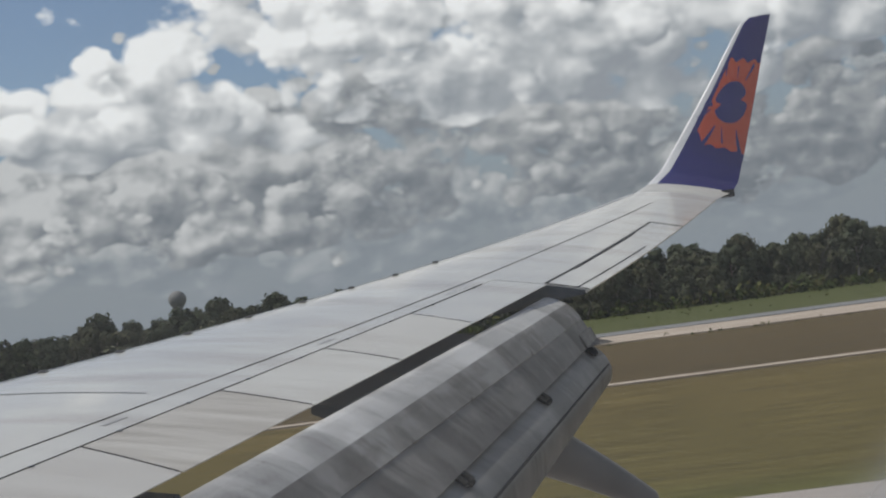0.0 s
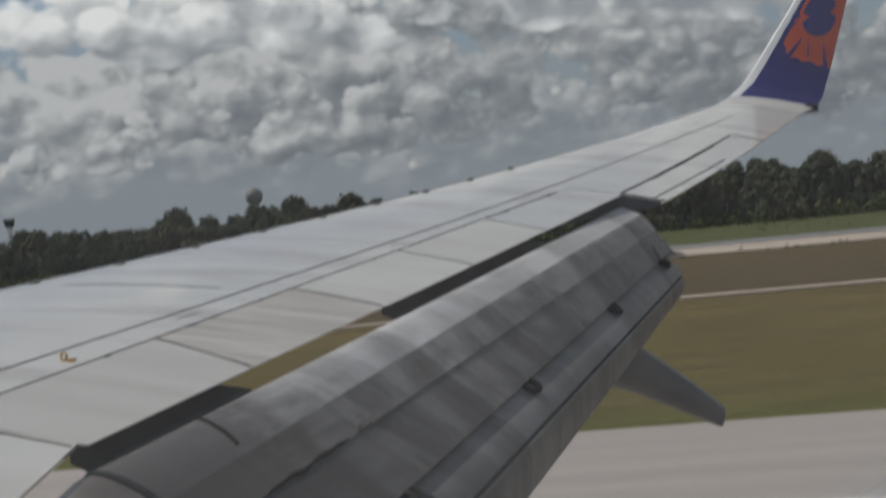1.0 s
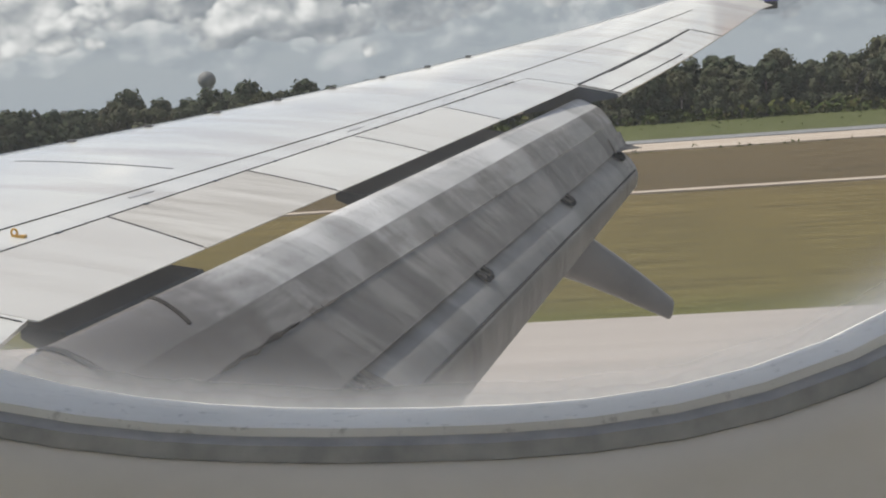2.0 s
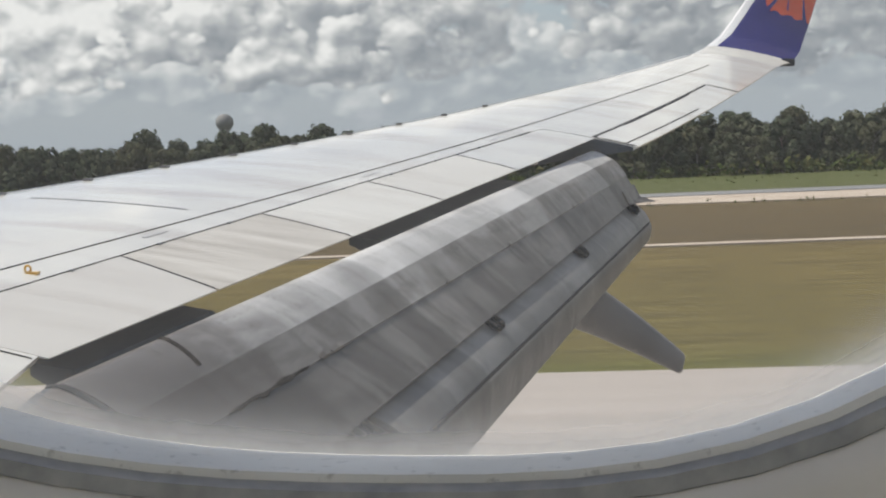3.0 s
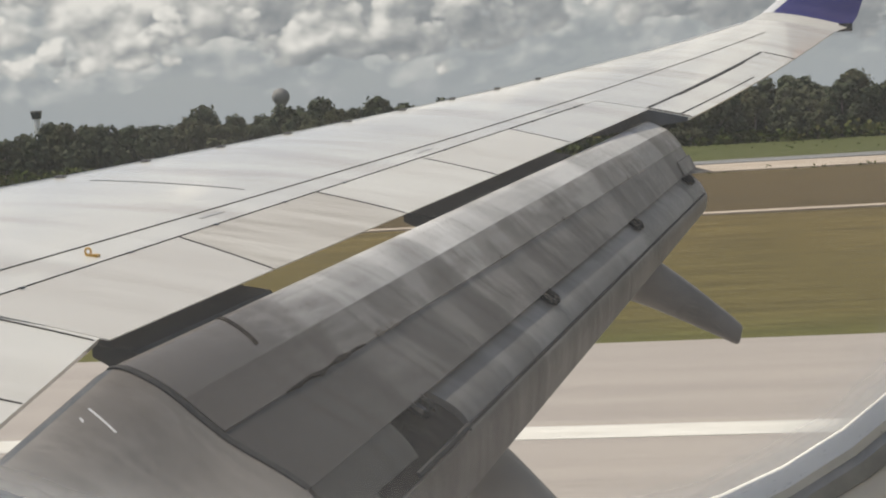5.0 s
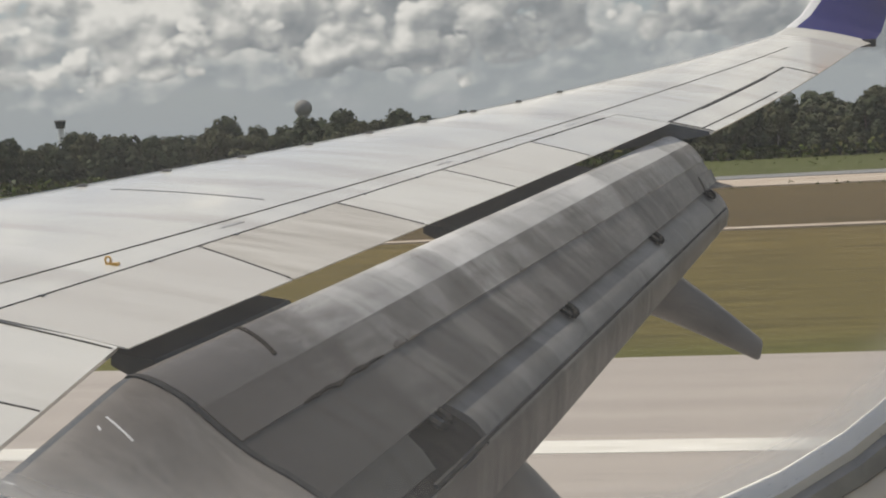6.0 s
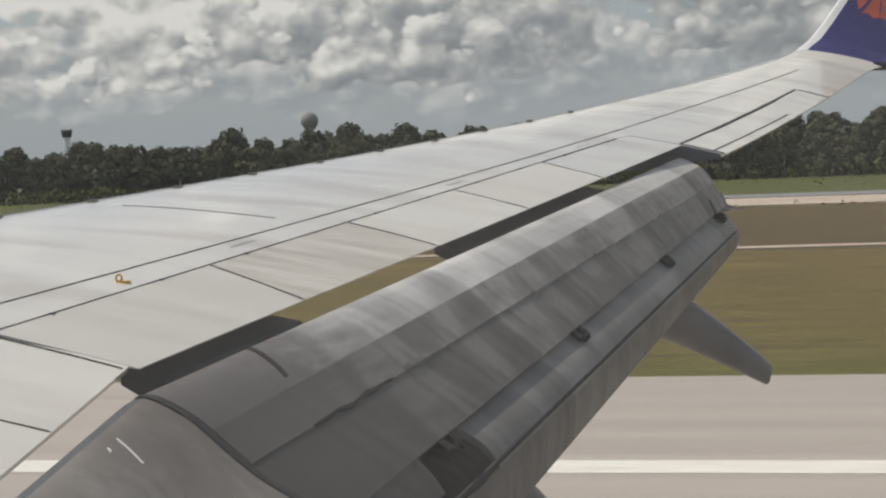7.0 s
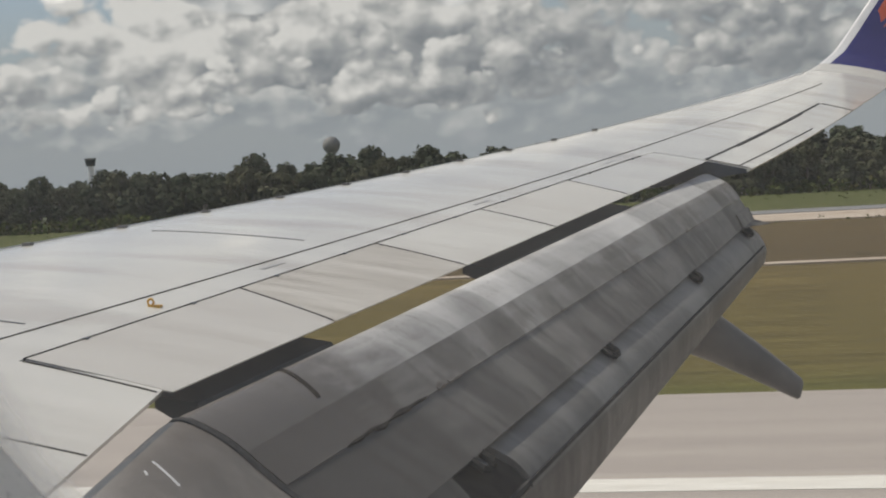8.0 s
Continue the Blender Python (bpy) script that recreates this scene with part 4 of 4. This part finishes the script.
def leaf_mesh(name, mass, material):
    return raw_mesh(name, mass[0], mass[1], material, mass[2])


def build_tree(seed, height, spread, bare=0.0, low=0.16):
    rnd = random.Random(seed)
    tree = thing("tree", "", "tree", "trees of the wood beside the airfield")
    pts, x, y = [], 0.0, 0.0
    for k in range(6):
        pts.append((x, y, height * 0.8 * k / 5))
        x += rnd.uniform(-0.18, 0.18)
        y += rnd.uniform(-0.18, 0.18)
    v, f = tube(pts, [0.13 - 0.018 * k for k in range(6)])
    for k in range(5):
        z0 = height * rnd.uniform(0.3, 0.65)
        a = rnd.uniform(0, 6.28)
        i = int(z0 / (height * 0.8) * 5)
        bx, by = pts[i][0], pts[i][1]
        L = spread * rnd.uniform(0.5, 0.9)
        v2, f2 = tube([(bx, by, z0), (bx + 0.5 * L * math.cos(a), by + 0.5 * L * math.sin(a), z0 + 0.45 * L), (bx + L * math.cos(a), by + L * math.sin(a), z0 + 0.9 * L)], [0.06, 0.045, 0.02], 5)
        f += [tuple(i2 + len(v) for i2 in q) for q in f2]
        v += v2
    part("trunk", raw_mesh("trunk", v, f, M["pale_bark" if low > 0.2 else "bark"]), tree)
    clumps = []
    for k in range(46):
        t = rnd.random() ** 0.9
        z = height * (low + (0.88 - low) * t)
        prof = spread * (0.75 + 0.45 * math.sin(math.pi * min(1, t * 0.9 + 0.12))) * (1 - 0.25 * t * t)
        a, r = rnd.uniform(0, 6.28), prof * math.sqrt(rnd.random())
        clumps.append((r * math.cos(a), r * math.sin(a), z, rnd.uniform(0.4, 0.8)))
    part("crown", leaf_mesh("crown", leaf_mass(rnd, clumps, int(62 * (1 - bare)), 0.24), M["leaf"]), tree)
    return tree


def build_woods():
    rnd = random.Random(11)
    labels = ["dense dark green broadleaf tree in the wood edge", "tall thin tree with a sparse olive crown", "low bushy green tree in the wood edge", "broad dark tree standing above the scrub", "pale-trunked half-bare tree in the wood edge"]
    protos = [build_tree(1, 5.2, 1.8), build_tree(2, 5.8, 1.5, 0.2, 0.34), build_tree(3, 4.5, 2.0), build_tree(4, 5.5, 2.2), build_tree(5, 5.6, 1.4, 0.45, 0.42)]
    for p, l in zip(protos, labels):
        p["label"] = l
    n = 0
    for row, y0 in enumerate((121, 124.5, 129, 135)):
        x = -104.0 + row * 1.3
        while x < 66:
            k = rnd.choice((0, 0, 1, 2, 2, 3, 3, 4)) if row < 3 else rnd.choice((1, 3, 0))
            s = rnd.uniform(0.80, 1.12) * (1.0 + 0.03 * row) * (0.92 + 0.14 * noise.noise((x * 0.05, 3.3, row * 0.2)))
            m = pose(x, y0 + rnd.uniform(-1.5, 1.5), -0.05, rnd.uniform(-4, 4), rnd.uniform(-4, 4), rnd.uniform(0, 360)) @ Matrix.Diagonal((s, s, s * rnd.uniform(0.9, 1.1), 1))
            if n < 5:
                protos[n].matrix_basis = m
            else:
                copy_thing(protos[k], m)
            n += 1
            x += rnd.uniform(2.0, 3.4)
    # low scrub along the foot of the wood and scattered in the field
    clumps = []
    for k in range(900):
        x = rnd.uniform(-110, 72)
        clumps.append((x, 118.6 + rnd.gauss(0, 0.9), rnd.uniform(0.1, 0.9), rnd.uniform(0.35, 0.8)))
    tagged(part("undergrowth", leaf_mesh("undergrowth", leaf_mass(rnd, clumps, 14, 0.22), M["shrub"])), "tangled green scrub along the foot of the trees", "undergrowth", kind="stuff")
    clumps = []
    for k in range(160):
        x = rnd.uniform(-90, 60)
        y = rnd.uniform(99, 117)
        clumps.append((x, y, 0.0, rnd.uniform(0.08, 0.2)))
    for k in range(170):
        x = rnd.uniform(-95, 70)
        clumps.append((x, 76.4 + rnd.gauss(0, 0.7), 0.0, rnd.uniform(0.08, 0.24)))
    tagged(part("weeds", leaf_mesh("weeds", leaf_mass(rnd, clumps, 16, 0.07), M["shrub"])), "low weeds scattered over the rough grass", "weeds", kind="stuff")
    # distant canopy behind the first trees, reaching to the horizon
    verts, faces = [], []
    nx, ny = 150, 16
    for j in range(ny):
        y = 140 * (1.17 ** j)
        for i in range(nx):
            x = (i / (nx - 1) - 0.55) * y * 2.6
            h = 3.5 + 0.5 * noise.noise((x * 0.13, y * 0.11, 0)) + 0.5 * noise.noise((x * 0.45, y * 0.4, 5))
            verts.append((x, y, h if j else 0.0))
    for j in range(ny - 1):
        for i in range(nx - 1):
            a = j * nx + i
            faces.append((a, a + 1, a + nx + 1, a + nx))
    tagged(part("far_woods", raw_mesh("far_woods", verts, faces, M["leaf"])), "dark green woods stretching to the horizon", "woods", kind="stuff")


build_woods()

# ================= far towers =================


def ring_of(r, z, n=16):
    return [(r * math.cos(2 * math.pi * k / n), r * math.sin(2 * math.pi * k / n), z) for k in range(n)]


def build_towers():
    # radar dome on a lattice-like shaft, rising from the wood
    t = thing("radar_tower", "round grey radar dome on a tower above the trees", "radar tower", at=(-65.0, 265.0, 0))
    dome = [ring_of(1.75 * math.sin(a) + 0.01, 9.2 - 1.7 * math.cos(a)) for a in lin(0.3, math.pi, 10)]
    part("dome", mesh_from("dome", *loft(dome), M["concrete"], smooth=True), t, "weathered grey radar dome")
    part("shaft", mesh_from("shaft", *loft([ring_of(0.9, 0.0), ring_of(0.8, 7.9)]), M["concrete"]), t)
    part("deck", mesh_from("deck", *loft([ring_of(1.2, 7.6), ring_of(1.2, 7.9)]), M["concrete"]), t)
    # control tower and a low building far across the field
    t = thing("control_tower", "far white control tower with a dark glazed cab", "control tower", at=(-229.0, 505.0, 0))
    part("shaft", mesh_from("shaft", *loft([ring_of(1.3, 0.0, 8), ring_of(1.2, 11.6, 8)]), M["white"]), t)
    part("cab", mesh_from("cab", *loft([ring_of(1.7, 11.6, 8), ring_of(2.3, 14.2, 8)]), M["dark_glass"]), t, "dark glazed cab")
    part("roof", mesh_from("roof", *loft([ring_of(2.4, 14.2, 8), ring_of(2.4, 14.7, 8)]), M["concrete"]), t)


build_towers()

# ================= cabin window =================
WX, WZ = 8.173, 4.214


def rim_point(a, off, y):
    c, s = math.cos(a), math.sin(a)
    ax = (0.128 if c > 0 else 0.1624) + off
    az = 0.1792 + off
    k = (abs(c / ax) ** 2.6 + abs(s / az) ** 2.6) ** (-1 / 2.6)
    return (WX + k * c, y, WZ + k * s)


def build_window():
    w = thing("window_1", "rounded cabin window with a worn beige surround", "window", kind="structure")
    w.matrix_basis = ATTITUDE

    def ring(name, prof, material, label=""):
        n = 96
        rings = [[rim_point(2 * math.pi * k / n, off, y) for off, y in prof] for k in range(n)]
        rings.append(rings[0])
        return part(name, mesh_from(name, *loft(rings, caps=False), material, smooth=True), w, label)
    ring("window_lip", [(0.0075, 1.782), (0.0045, 1.768), (0.0028, 1.758), (0.0032, 1.752), (0.005, 1.751), (0.008, 1.755), (0.010, 1.782)], M["lip"], "pale grey inner lip")
    ring("window_seal", [(0.0040, 1.753), (0.0048, 1.7485), (0.0070, 1.7480), (0.0085, 1.752), (0.010, 1.770)], M["wseal"], "dark grey rubber seal")
    ring("window_frame", [(0.0068, 1.760), (0.0072, 1.7465), (0.010, 1.742), (0.018, 1.736), (0.035, 1.715), (0.06, 1.69), (0.075, 1.70), (0.075, 1.765)], M["plastic"], "beige plastic reveal")
    n = 64
    rings = [[rim_point(2 * math.pi * k / n, 0.012, y) for k in range(n)] for y in (1.782, 1.788)]
    pane = part("pane", mesh_from("pane", *loft(rings), M["glass"]), w, "clear window pane")
    pane.visible_shadow = False
    # side wall of the cabin round the window
    verts, faces = [], []
    n = 96
    for k in range(n):
        a = 2 * math.pi * k / n
        x, _, z = rim_point(a, 0.072, 0)
        c, s = math.cos(a), math.sin(a)
        sc = min(1.1 / max(abs(c), 1e-6), 1.0 / max(abs(s), 1e-6))
        ox, oz = WX + sc * c, WZ + sc * s
        verts += [(x, 1.70, z), (ox, 1.70, oz), (ox, 1.80, oz), (x, 1.80, z)]
    for k in range(n):
        j = (k + 1) % n
        for a, b in ((0, 1), (1, 2), (2, 3)):
            faces.append((4 * k + a, 4 * k + b, 4 * j + b, 4 * j + a))
    tagged(part("wall_cabin", mesh_from("wall_cabin", verts, faces, M["plastic"])), "beige cabin side wall panel", "wall", kind="structure").matrix_basis = ATTITUDE
    rings = []
    for x in lin(-6.0, 16.0, 12):
        arc = [(x, 1.80 * math.cos(a), 3.15 + 1.75 * math.sin(a)) for a in lin(-math.pi, 0, 25)]
        rings.append(arc)
    tagged(part("fuselage", mesh_from("fuselage", *loft(rings), M["white"], smooth=True)), "white lower fuselage at the wing root", "fuselage", kind="structure").matrix_basis = ATTITUDE
    x0, x1, z0, z1 = WX - 1.1, WX + 1.1, WZ - 1.0, WZ + 1.0
    for name, lo, hi in (("floor", (x0, -0.4, z0 - 0.05), (x1, 1.8, z0)), ("ceiling", (x0, -0.4, z1), (x1, 1.8, z1 + 0.05)),
                         ("wall_front", (x0 - 0.05, -0.4, z0), (x0, 1.8, z1)), ("wall_rear", (x1, -0.4, z0), (x1 + 0.05, 1.8, z1))):
        tagged(part(name, box_mesh(name, lo, hi, M["plastic"])), "plain beige cabin surface", name.split("_")[0], kind="structure").matrix_basis = ATTITUDE


build_window()
